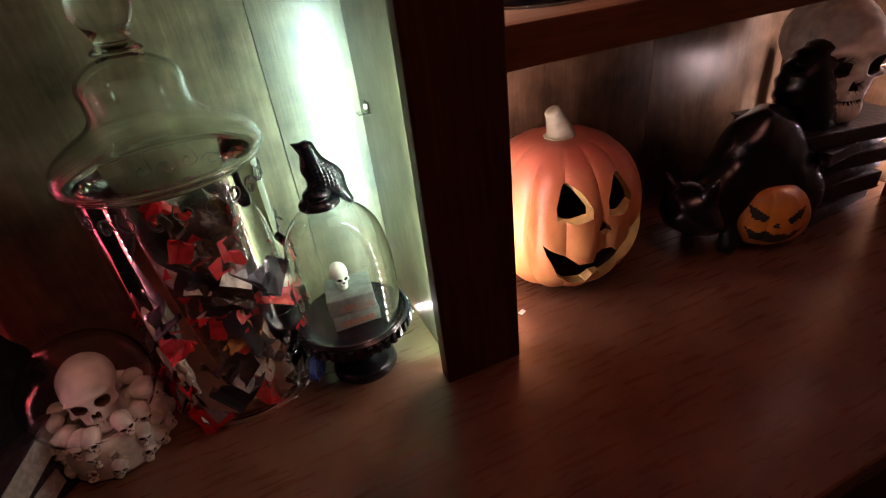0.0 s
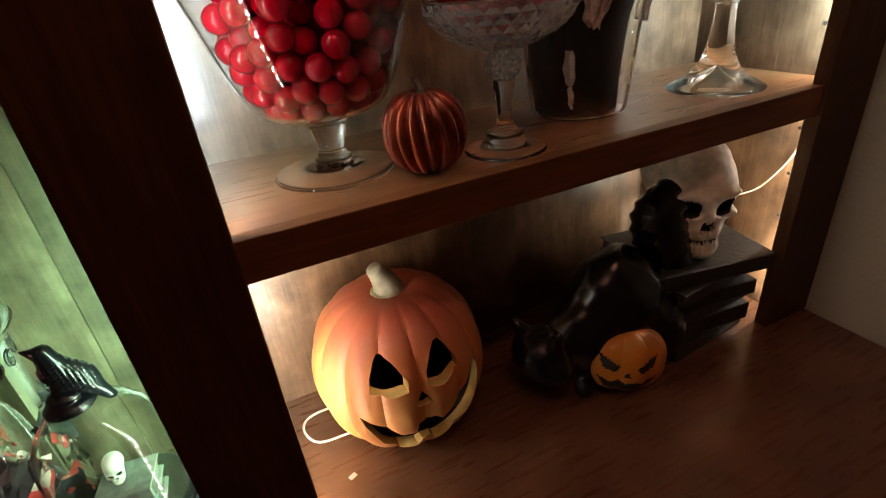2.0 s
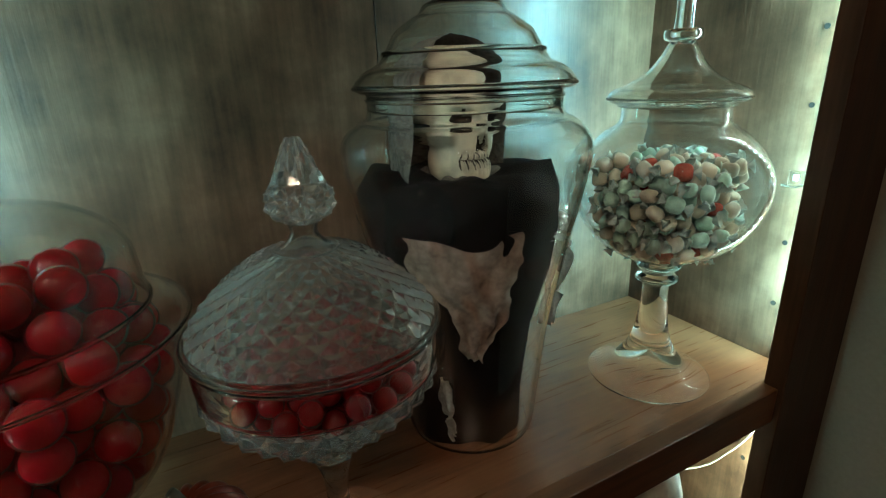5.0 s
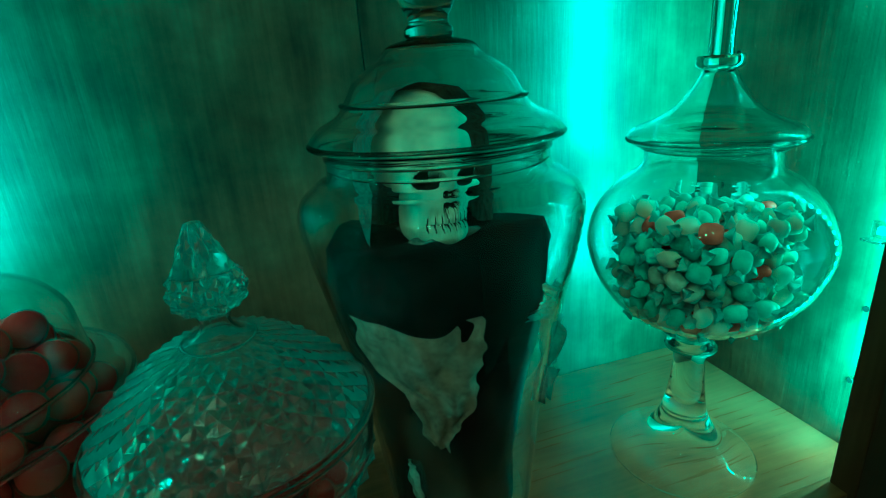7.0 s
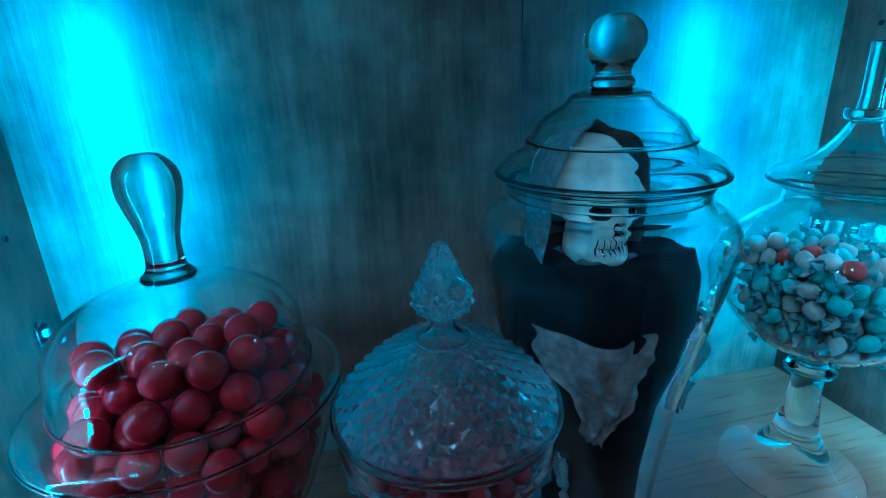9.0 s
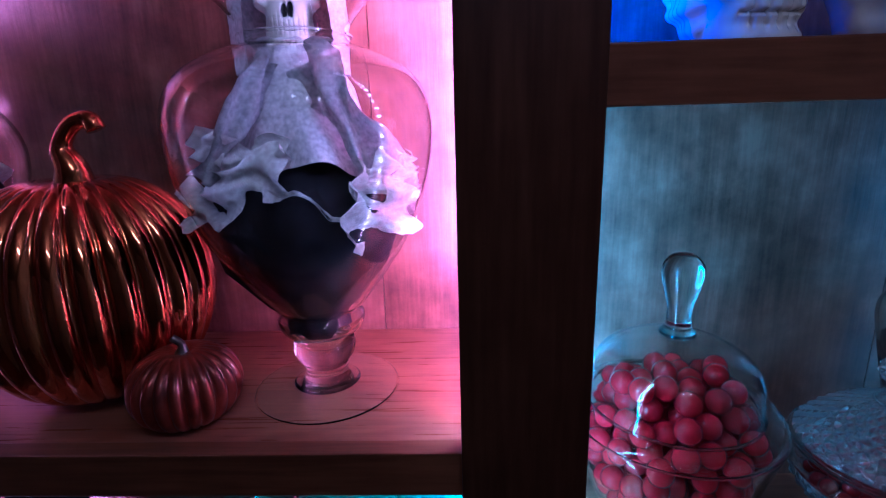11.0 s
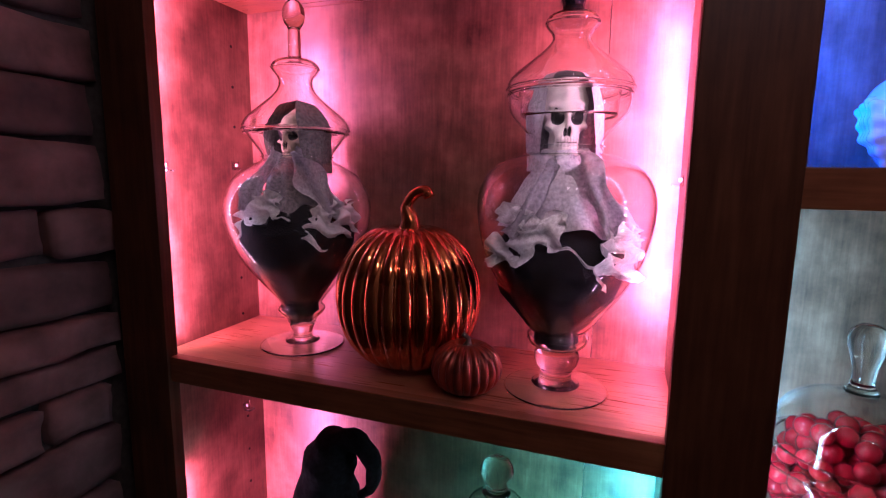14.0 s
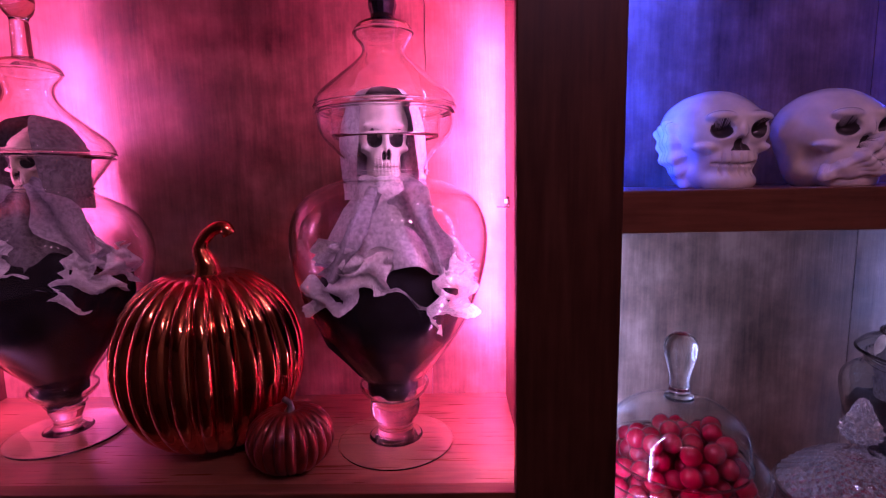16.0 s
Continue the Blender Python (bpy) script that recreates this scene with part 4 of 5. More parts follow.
def mint_mesh(mat, k):
    """A plump pillow sweet with two small twisted ends of clear film."""
    r2 = random.Random(k)
    a, b = r2.uniform(0.0066, 0.0080), r2.uniform(0.0060, 0.0085)
    bm = lathe(smooth_profile([(0, -b), (a * 0.62, -b * 0.94), (a * 0.95, -b * 0.55), (a, 0), (a * 0.95, b * 0.55), (a * 0.62, b * 0.94), (0, b)], 2), 12,
               wave=lambda r, z, t: (r * (1 + 0.05 * math.cos(4 * t)), z))
    for s in (-1, 1):
        fan = lathe(smooth_profile([(0.0013, s * b * 0.98), (0.0030, s * (b + 0.003)), (0.0054, s * (b + 0.0065))], 2), 10, wave=lambda r, z, t: (r * (1 + 0.35 * math.sin(t * 3 + z * 300)), z))
        for f in fan.faces:
            f.material_index = 1
        bm = join_bm(bm, fan)
    moved(bm, Matrix.Diagonal((1.1, 0.85, 1, 1)))
    me = bpy.data.meshes.new("wrapped_mint")
    bm.to_mesh(me)
    bm.free()
    me.materials.append(mat)
    me.materials.append(M_FILM)
    me.shade_smooth()
    return me


M_FILM = plain("crinkled_cellophane", (0.50, 0.58, 0.53), 0.15, vary=0.15, scale=300, bump=0.4, coat=0.5)
mints = [mint_mesh(M_MINT[i % 3], i) for i in range(9)]
rnd = random.Random(12)
for x, y, z in spread_inside([(0.030, 0.148), (0.060, 0.164), (0.080, 0.188), (0.090, 0.212), (0.090, 0.232), (0.082, 0.254), (0.066, 0.274)], 0.0172, 14, 290):
    b = new("wrapped_mint", mints[rnd.choices(range(9), (9, 6, 1.1) * 3)[0]])
    b.matrix_world = pose(0.690 + x * 1.01, 0.106 + y * 1.01, 0.410 + z, rnd.uniform(0, 360), rnd.uniform(0, 360), rnd.uniform(0, 360)) @ Matrix.Scale(1.0, 4)
    tagged(b, "small cellophane-wrapped mint in the footed jar", "candy", "wrapped mints")

# skull mugs on the upper shelf


def mug_field(p, hand_side):
    """A squat skull one unit high with a flat foot, face towards -y, and a bony hand laid on it."""
    q = p.copy()
    q[:, 0] = np.abs(q[:, 0])
    d = ellipsoid(q, (0, 0.06, 0.585), (0.455, 0.50, 0.42))
    d = smin(d, ellipsoid(q, (0, 0.04, 0.27), (0.37, 0.42, 0.36)), 0.10)
    d = smin(d, ellipsoid(q, (0, -0.22, 0.58), (0.36, 0.26, 0.27)), 0.08)
    d = smin(d, ellipsoid(q, (0, -0.30, 0.29), (0.235, 0.17, 0.17)), 0.05)
    d = smin(d, ellipsoid(q, (0, -0.27, 0.07), (0.25, 0.19, 0.14)), 0.05)
    d = smin(d, ellipsoid(q, (0.250, -0.29, 0.40), (0.11, 0.13, 0.060)), 0.025)
    d = smin(d, ellipsoid(q, (0.16, -0.41, 0.690), (0.14, 0.09, 0.060)), 0.018)
    d = smin(d, ellipsoid(q, (0, -0.455, 0.55), (0.045, 0.06, 0.10)), 0.015)
    d = -smin(-d, ellipsoid(q, (0.172, -0.50, 0.565), (0.098, 0.19, 0.086)), 0.02)
    d = -smin(-d, ellipsoid(q, (0.028, -0.52, 0.430), (0.040, 0.13, 0.075)), 0.015)
    d = -smin(-d, ellipsoid(q, (0.345, -0.28, 0.25), (0.075, 0.20, 0.12)), 0.05)
    if hand_side == 0:
        front = np.clip((-0.28 - q[:, 1]) / 0.06, 0, 1) * np.clip((0.22 - q[:, 0]) / 0.03, 0, 1)
        bite = q[:, 2] - 0.235 - 0.35 * q[:, 0] ** 2
        d = d + front * np.exp(-(bite / 0.10) ** 4) * 0.030 * (0.5 + 0.5 * np.cos(q[:, 0] * 2 * np.pi / 0.074)) ** 5
        d = d + front * 0.045 * np.exp(-(bite / 0.014) ** 2)
    for i in range(4):
        if hand_side == 0:
            pts = ((-0.30, -0.06, 0.05), (-0.46 + 0.01 * i, -0.13 + 0.075 * i, 0.30), (-0.47 + 0.012 * i, -0.10 + 0.105 * i, 0.66 - 0.04 * abs(i - 1)))
        else:
            pts = ((-0.30, -0.36, 0.10), (-0.08 + 0.05 * i, -0.525, 0.28 - 0.045 * i), (0.10 + 0.085 * i, -0.535 + 0.045 * i, 0.47 - 0.115 * i))
        for a, b in zip(pts, pts[1:]):
            a, b = np.array(a), np.array(b)
            pa, ba = p - a, b - a
            h = np.clip(pa @ ba / (ba @ ba), 0, 1)
            d = smin(d, np.linalg.norm(pa - h[:, None] * ba, axis=1) - 0.042 - 0.010 * np.cos(h * 12.5), 0.010)
    d = np.maximum(d, 0.0 - p[:, 2])
    return d + 0.003 * np.sin(p[:, 0] * 23) * np.sin(p[:, 1] * 19 + 1) * np.sin(p[:, 2] * 21)


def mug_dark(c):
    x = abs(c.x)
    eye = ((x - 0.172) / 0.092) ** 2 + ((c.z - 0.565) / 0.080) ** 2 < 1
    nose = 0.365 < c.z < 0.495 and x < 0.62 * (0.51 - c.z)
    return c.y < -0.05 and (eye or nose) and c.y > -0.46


def skull_mug(place, turn, hand, label):
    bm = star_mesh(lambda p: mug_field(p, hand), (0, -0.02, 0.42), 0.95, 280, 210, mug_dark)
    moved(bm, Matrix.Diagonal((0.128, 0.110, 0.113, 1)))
    # second slot: a darker colour on the faces in the eye and nose hollows
    ob = mesh_ob("skull_mug", bm, [M_MUG, plain("dark_mug_hollows", (0.05, 0.04, 0.04), 0.3, coat=0.3)])
    ob.matrix_world = pose(*place, 0, 0, turn)
    return tagged(ob, label, "skull mug", "skull mugs")


skull_mug((0.143, 0.118, 0.965), 8, 0, "glazed ivory ceramic skull mug with a hand on its side")
skull_mug((0.279, 0.116, 0.965), 6, 1, "glazed ivory ceramic skull mug with a hand over its mouth")

# ---------------------------------------------------------------- on the counter, candy bay: jack-o-lantern, cat, skull on books


def jack_o_lantern():
    j = thing("jack_o_lantern", (0.160, 0.142, 0.0), "carved orange jack-o'-lantern with a grinning face, unlit", "jack-o'-lantern", turn=-4)
    R, Hh, ribs = 0.122, 0.236, 14
    def prof(r, h, z0):
        out = []
        for k in range(33):
            a = -math.pi / 2 + math.pi * k / 32
            rr = r * max(math.cos(a), 0) ** 0.72
            zz = z0 + h / 2 + h / 2 * math.sin(a)
            if a > 0:
                zz -= 0.05 * h * (1 - min(rr / (0.5 * r), 1)) ** 2
            out.append((rr, zz))
        return out
    def w(r, z, a):
        c = abs(math.cos(a * ribs / 2)) ** 0.7
        return r * (1 - 0.055 * (1 - c)), z
    m_skin = pumpkin_skin()
    m_cut = plain("pale_cut_edge", (0.66, 0.42, 0.15), 0.6, vary=0.15, scale=60)
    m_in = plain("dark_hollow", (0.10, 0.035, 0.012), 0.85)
    bm = lathe(prof(R, Hh, 0.0), ribs * 10, wave=w)
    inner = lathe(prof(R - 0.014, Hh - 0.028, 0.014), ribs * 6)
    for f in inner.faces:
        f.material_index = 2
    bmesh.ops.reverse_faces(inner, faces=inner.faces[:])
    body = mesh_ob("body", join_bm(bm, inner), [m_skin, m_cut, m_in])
    def prism(pts, out_by=0.004, in_by=0.0035):
        c = bmesh.new()
        n, area = len(pts), sum(a[0] * b[1] - b[0] * a[1] for a, b in zip(pts, pts[1:] + pts[:1]))
        def inset(d):
            out = []
            for i in range(n):
                e0 = (Vector(pts[i]) - Vector(pts[i - 1])).normalized()
                e1 = (Vector(pts[(i + 1) % n]) - Vector(pts[i])).normalized()
                k = Vector((-(e0.y + e1.y), e0.x + e1.x)) * (1 if area > 0 else -1)
                k = k.normalized() if k.length > 0.3 else Vector((0, 0))
                out.append(Vector(pts[i]) + k * d)
            return out
        lo = [c.verts.new((q.x, -0.150, q.y)) for q in inset(-out_by)]
        hi = [c.verts.new((q.x, -0.040, q.y)) for q in inset(in_by)]
        for i in range(len(pts)):
            k = (i + 1) % len(pts)
            c.faces.new((lo[i], lo[k], hi[k], hi[i]))
        c.faces.new(lo[::-1])
        c.faces.new(hi)
        bmesh.ops.recalc_face_normals(c, faces=c.faces[:])
        for f in c.faces:
            f.material_index = 1
        return c
    cut = []
    for s in (-1, 1):
        cx = 0.036 * s - 0.004
        cut.append(prism([(cx + 0.86 * x, 0.152 + 0.98 * z) for x, z in ((-0.024, 0.003), (-0.022, 0.018), (-0.012, 0.039), (-0.005, 0.048), (0.003, 0.048), (0.012, 0.037), (0.023, 0.014), (0.022, 0.004), (0, 0))], 0.012, 0.010))
    cut.append(prism([(-0.009, 0.129), (-0.006, 0.136), (0.0, 0.144), (0.006, 0.136), (0.009, 0.129), (0.0, 0.126)]))
    mouth = [(-0.078, 0.116), (-0.054, 0.096), (-0.036, 0.080), (-0.012, 0.080), (-0.008, 0.096), (0.010, 0.098), (0.020, 0.090), (0.042, 0.102), (0.066, 0.122), (0.080, 0.146), (0.090, 0.124),
             (0.076, 0.086), (0.060, 0.064), (0.032, 0.048), (0.012, 0.046), (0.006, 0.060), (-0.010, 0.060), (-0.015, 0.042), (-0.036, 0.042), (-0.054, 0.060), (-0.066, 0.090)]
    cut.append(prism(mouth, 0.007, 0.001))
    cutter = mesh_ob("cutter", join_bm(*cut), [m_skin, m_cut, m_in])
    mod = body.modifiers.new("carve", "BOOLEAN")
    mod.object, mod.operation, mod.solver = cutter, "DIFFERENCE", "EXACT"
    dg = bpy.context.evaluated_depsgraph_get()
    carved = bpy.data.meshes.new_from_object(body.evaluated_get(dg))
    body.modifiers.clear()
    body.data = carved
    bpy.data.objects.remove(cutter)
    carved.shade_smooth()
    carved.set_sharp_from_angle(angle=radians(38))
    body.parent = j
    st = tube([(0, 0, 0.222), (0.001, 0, 0.236), (-0.006, -0.002, 0.255), (-0.014, -0.004, 0.270)], 0.012, 10, taper=lambda s: 0.034 - 0.023 * s ** 0.45)
    part("stem", st, plain("tan_stem", (0.36, 0.35, 0.25), 0.6, vary=0.35, scale=50, bump=0.5), j, "pale tan stump of a stem", smooth=True)
    return j


def pumpkin_skin():
    m, n, l, b = nodes_of("pumpkin_skin")
    tc = n.new("ShaderNodeTexCoord")
    t = n.new("ShaderNodeTexNoise")
    t.inputs["Scale"].default_value, t.inputs["Detail"].default_value = 14, 6
    l.new(tc.outputs["Object"], t.inputs[0])
    r = ramp(n, [(0.3, (0.58, 0.15, 0.042)), (0.52, (0.69, 0.26, 0.085)), (0.75, (0.77, 0.40, 0.16))])
    l.new(t.outputs[0], r.inputs[0])
    # sprayed red glaze over the shoulders
    sep, add, mr, mx = n.new("ShaderNodeSeparateXYZ"), n.new("ShaderNodeMath"), n.new("ShaderNodeMapRange"), n.new("ShaderNodeMix")
    add.operation = "MULTIPLY_ADD"
    add.inputs[1].default_value = 0.16
    l.new(tc.outputs["Object"], sep.inputs[0])
    l.new(t.outputs[0], add.inputs[0])
    l.new(sep.outputs[2], add.inputs[2])
    mr.inputs[1].default_value, mr.inputs[2].default_value, mr.inputs[4].default_value = 0.21, 0.31, 0.8
    l.new(add.outputs[0], mr.inputs[0])
    mx.data_type = "RGBA"
    mx.inputs[7].default_value = (0.52, 0.080, 0.058, 1)
    l.new(mr.outputs[0], mx.inputs[0])
    l.new(r.outputs[0], mx.inputs[6])
    l.new(mx.outputs[2], b.inputs["Base Color"])
    b.inputs["Roughness"].default_value = 0.42
    bp = n.new("ShaderNodeBump")
    bp.inputs["Strength"].default_value, bp.inputs["Distance"].default_value = 0.15, 0.002
    l.new(t.outputs[0], bp.inputs["Height"])
    l.new(bp.outputs[0], b.inputs["Normal"])
    return m


jack_o_lantern()


def arched_cat():
    """Black glazed cat, head low, back arched, tail raised: one mesh, with a small pumpkin at its side."""
    def cap(p, a, b, ra, rb):
        a, b = np.array(a), np.array(b)
        pa, ba = p - a, b - a
        h = np.clip(pa @ ba / (ba @ ba), 0, 1)
        return np.linalg.norm(pa - h[:, None] * ba, axis=1) - (ra + (rb - ra) * h)
    def field(p):
        d = ellipsoid(p, (0.0, 0.0, 0.115), (0.080, 0.060, 0.098))
        d = smin(d, ellipsoid(p, (0.055, 0.0, 0.075), (0.07, 0.065, 0.075)), 0.03)
        d = smin(d, ellipsoid(p, (-0.07, 0.0, 0.085), (0.06, 0.05, 0.05)), 0.03)
        d = smin(d, cap(p, (-0.05, -0.03, 0.08), (-0.085, -0.04, 0.012), 0.026, 0.016), 0.02)
        d = smin(d, cap(p, (-0.05, 0.03, 0.08), (-0.09, 0.03, 0.012), 0.026, 0.016), 0.02)
        d = smin(d, cap(p, (0.07, -0.03, 0.06), (0.085, -0.045, 0.012), 0.04, 0.02), 0.02)
        d = np.maximum(d, -p[:, 2])
        return d + 0.0025 * np.sin(p[:, 0] * 90) * np.sin(p[:, 1] * 80) * np.sin(p[:, 2] * 85)
    body = star_mesh(field, (0, 0, 0.085), 0.22, 100, 80)
    def head_field(p):
        d = ellipsoid(p, (0, 0, 0), (0.045, 0.045, 0.040))
        d = smin(d, ellipsoid(p, (-0.02, -0.03, -0.012), (0.022, 0.024, 0.018)), 0.015)
        for s in (-1, 1):
            d = smin(d, cap(p, (-0.005 + 0.004 * s, 0.026 * s, 0.025), (-0.018, 0.036 * s, 0.062), 0.015, 0.003), 0.008)
        return d
    head = moved(star_mesh(head_field, (0, 0, 0), 0.1, 70, 60), pose(-0.140, -0.005, 0.082, 0, 0, 30))
    tail = tube([(0.085, 0.0, 0.09), (0.105, 0.005, 0.15), (0.095, 0.01, 0.21), (0.082, 0.012, 0.265), (0.100, 0.010, 0.305), (0.130, 0.005, 0.325)], 0.03, 14, taper=lambda s: 0.034 + 0.012 * math.sin(s * 3.0) - 0.024 * s ** 3)
    moved(tail, pose(0.008, 0, 0.006) @ Matrix.Diagonal((1, 1, 0.86, 1)))
    bmesh.ops.subdivide_edges(tail, edges=tail.edges[:], cuts=1)
    for v in tail.verts:
        k = 0.0022 * math.sin(v.co.z * 260 + v.co.x * 160 + math.atan2(v.co.y, v.co.x) * 5)
        v.co += Vector((k, -k * 0.6, 0))
    for f in tail.faces:
        f.smooth = True
    pk = lathe([(0.050 * max(math.cos(a), 0) ** 0.75, 0.040 + 0.040 * math.sin(a)) for a in [-math.pi / 2 + math.pi * k / 60 for k in range(61)]], 180, wave=lambda r, z, a: (r * (1 - 0.09 * (1 - abs(math.cos(a * 4.5)) ** 0.7)), z))
    shapes = [[(-0.030, 0.060), (-0.008, 0.046), (-0.013, 0.040), (-0.026, 0.044)], [(0.030, 0.060), (0.026, 0.044), (0.013, 0.040), (0.008, 0.046)], [(-0.005, 0.033), (0, 0.041), (0.005, 0.033)],
              [(-0.030, 0.032), (-0.016, 0.025), (-0.008, 0.029), (0.0, 0.024), (0.010, 0.027), (0.018, 0.023), (0.031, 0.034), (0.022, 0.016), (0.0, 0.011), (-0.020, 0.015)]]
    def within(x, z, poly):
        odd = False
        for (xa, za), (xb, zb) in zip(poly, poly[1:] + poly[:1]):
            if (za > z) != (zb > z) and x < (xb - xa) * (z - za) / (zb - za) + xa:
                odd = not odd
        return odd
    for f in pk.faces:
        c = f.calc_center_median()
        f.material_index, f.smooth = (2 if c.y < 0 and any(within(c.x, c.z, q) for q in shapes) else 1), True
    moved(pk, pose(-0.030, -0.046, 0.004, -8, 6, -30) @ Matrix.Diagonal((1.42, 1.15, 1.28, 1)))
    leaf = lathe(smooth_profile([(0.016, 0.074), (0.012, 0.082), (0.005, 0.086), (0.0045, 0.096), (0, 0.097)], 3), 20, wave=lambda r, z, a: (r * (1 + 0.25 * math.sin(a * 5)), z))
    moved(leaf, pose(-0.026, -0.034, 0.004, -8, 6, 0) @ Matrix.Diagonal((1.4, 1.3, 1.22, 1)))
    for f in leaf.faces:
        f.material_index = 3
    ob = mesh_ob("black_cat_figurine", join_bm(body, head, tail, pk, leaf),
                 [M_BLACK, plain("orange_glaze", (0.62, 0.20, 0.03), 0.35, vary=0.15, scale=40, coat=0.3), M_SOCKET, plain("dark_green_glaze", (0.03, 0.06, 0.03), 0.4)])
    ob.matrix_world = pose(0.500, 0.078, 0.0, 0, 0, 0)
    return tagged(ob, "glossy black ceramic cat figurine with arched back and orange pumpkin", "cat figurine")


arched_cat()


def book(place, w, d, h, turn, cover, label, group):
    """A closed book lying flat: cover boards, spine, page block."""
    b = thing("book", place, label, "book", group, turn=turn)
    part("back_cover", box(-w / 2, w / 2, -d / 2, d / 2, 0, 0.0025, 0.0008), cover, b)
    part("front_cover", box(-w / 2, w / 2, -d / 2, d / 2, h - 0.0025, h, 0.0008), cover, b)
    part("spine", box(-w / 2 - 0.001, -w / 2 + 0.004, -d / 2, d / 2, 0.0006, h - 0.0006, 0.001), cover, b)
    bm = bmesh.new()
    n = max(int((h - 0.005) / 0.0016), 3)
    rnd = random.Random(int(w * 1e4))
    rows = []
    for i in range(2 * n):
        zz = 0.0026 + (h - 0.0052) * i / (2 * n - 1)
        dip = 0.0012 * (i % 2) + rnd.uniform(0, 0.0008)
        x0, x1, y0, y1 = -w / 2 + 0.004, w / 2 - 0.003 - dip, -d / 2 + 0.003 + dip, d / 2 - 0.003 - dip
        rows.append([bm.verts.new((x, y, zz)) for x, y in ((x0, y0), (x1, y0), (x1, y1), (x0, y1))])
    for a, b4 in zip(rows, rows[1:]):
        for k in range(4):
            bm.faces.new((a[k], a[(k + 1) % 4], b4[(k + 1) % 4], b4[k]))
    bm.faces.new(rows[0][::-1])
    bm.faces.new(rows[-1])
    part("page_block", bm, M_PAGES, b, "rough-cut dark paper block")
    return b


M_PAGES = plain("grimy_pages", (0.09, 0.075, 0.06), 0.9, vary=0.4, scale=160, bump=0.3)
M_PAGES_L = plain("pale_pages", (0.38, 0.36, 0.30), 0.9, vary=0.25, scale=160)
M_COVER = plain("black_leather_cover", (0.022, 0.020, 0.019), 0.45, vary=0.4, scale=120, bump=0.6)
rnd = random.Random(31)
z = 0.0
for i, (h, w, d, turn, dx) in enumerate(((0.030, 0.150, 0.175, 96, 0.0), (0.032, 0.150, 0.180, 84, -0.002), (0.022, 0.146, 0.176, 92, 0.004), (0.026, 0.150, 0.182, 80, 0.0), (0.022, 0.150, 0.185, 97, 0.002), (0.026, 0.160, 0.215, 78, 0.004))):
    book((0.660 + dx, 0.098, z), w, d, h, turn, M_COVER, "black leather-bound old book lying in a crooked stack", "stack of black books")
    z += h + 0.0003
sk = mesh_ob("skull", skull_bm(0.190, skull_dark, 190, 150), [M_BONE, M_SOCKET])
sk.matrix_world = pose(0.664, 0.100, z - 0.002, 0, 0, -24)
tagged(sk, "life-size aged bone-coloured skull standing on black books", "skull")

fr = thing("picture_frame", (0.775, 0.19, 0.0), "small dark red wooden frame leaning behind the skull", "frame", turn=-72)
for x0, x1, z0, z1 in ((-0.06, 0.06, 0, 0.014), (-0.06, 0.06, 0.226, 0.24), (-0.06, -0.046, 0.014, 0.226), (0.046, 0.06, 0.014, 0.226)):
    part("rail", box(x0, x1, -0.008, 0.008, z0, z1, 0.002), M_EDGE, fr)
part("panel", box(-0.046, 0.046, -0.002, 0.002, 0.014, 0.226), M_PANEL, fr)


def cable(name, pts, r, mat, label):
    ob = mesh_ob(name, tube(pts, r, 8), mat, True)
    return tagged(ob, label, "cable")


cable("cable", [(0.828, 0.030, 0.365), (0.833, 0.050, 0.30), (0.832, 0.075, 0.25), (0.815, 0.10, 0.215), (0.76, 0.14, 0.20), (0.74, 0.19, 0.16), (0.745, 0.23, 0.05), (0.75, 0.25, 0.003)], 0.0014, M_CABLE, "thin tan cable hanging down the side panel")
cable("cable", [(0.832, 0.028, 0.91), (0.834, 0.032, 0.80), (0.833, 0.038, 0.70), (0.834, 0.027, 0.58), (0.833, 0.030, 0.50), (0.834, 0.0265, 0.413)], 0.0014, M_CABLE, "thin tan cable running down the side panel")
cable("lamp_cord", [(0.165, 0.26, 0.09), (0.20, 0.262, 0.13), (0.235, 0.262, 0.115), (0.25, 0.25, 0.05), (0.27, 0.25, 0.035), (0.30, 0.25, 0.004)], 0.0016, M_WHITE, "white cord behind the jack-o'-lantern")
cable("lamp_cord", [(0.10, 0.20, 0.005), (0.050, 0.212, 0.006), (0.015, 0.200, 0.012), (0.006, 0.172, 0.016), (0.022, 0.150, 0.008), (0.07, 0.148, 0.004)], 0.0019, M_WHITE, "looped white cord beside the jack-o'-lantern")
chip = mesh_ob("paint_chip", box(-0.006, 0.005, -0.003, 0.004, 0, 0.001), M_WHITE)
chip.matrix_world = pose(0.050, 0.075, 0.0, 0, 0, 25)
tagged(chip, "tiny white chip lying on the counter", "debris")

# ---------------------------------------------------------------- on the counter, other bay: candy jar, cloche, skull globe, hat, books
kj = thing("candy_jar", (-0.338, 0.158, 0.0), "tall clear glass candy jar full of wrapped chocolate bars", "candy jar")
glass_part("body", [(0.0, 0.003), (0.08, 0.002), (0.094, 0.004), (0.099, 0.012), (0.095, 0.020), (0.0925, 0.03), (0.0925, 0.16), (0.0925, 0.30), (0.094, 0.315)], kj, 0.0035, M_GLASS_G, 80)
glass_part("lid", [(0.096, 0.308), (0.103, 0.316), (0.1055, 0.327), (0.098, 0.340), (0.080, 0.352), (0.060, 0.363), (0.050, 0.374), (0.049, 0.388), (0.050, 0.400), (0.045, 0.412), (0.033, 0.421), (0.018, 0.427), (0, 0.429)], kj, 0.0035, M_GLASS_G, 80)
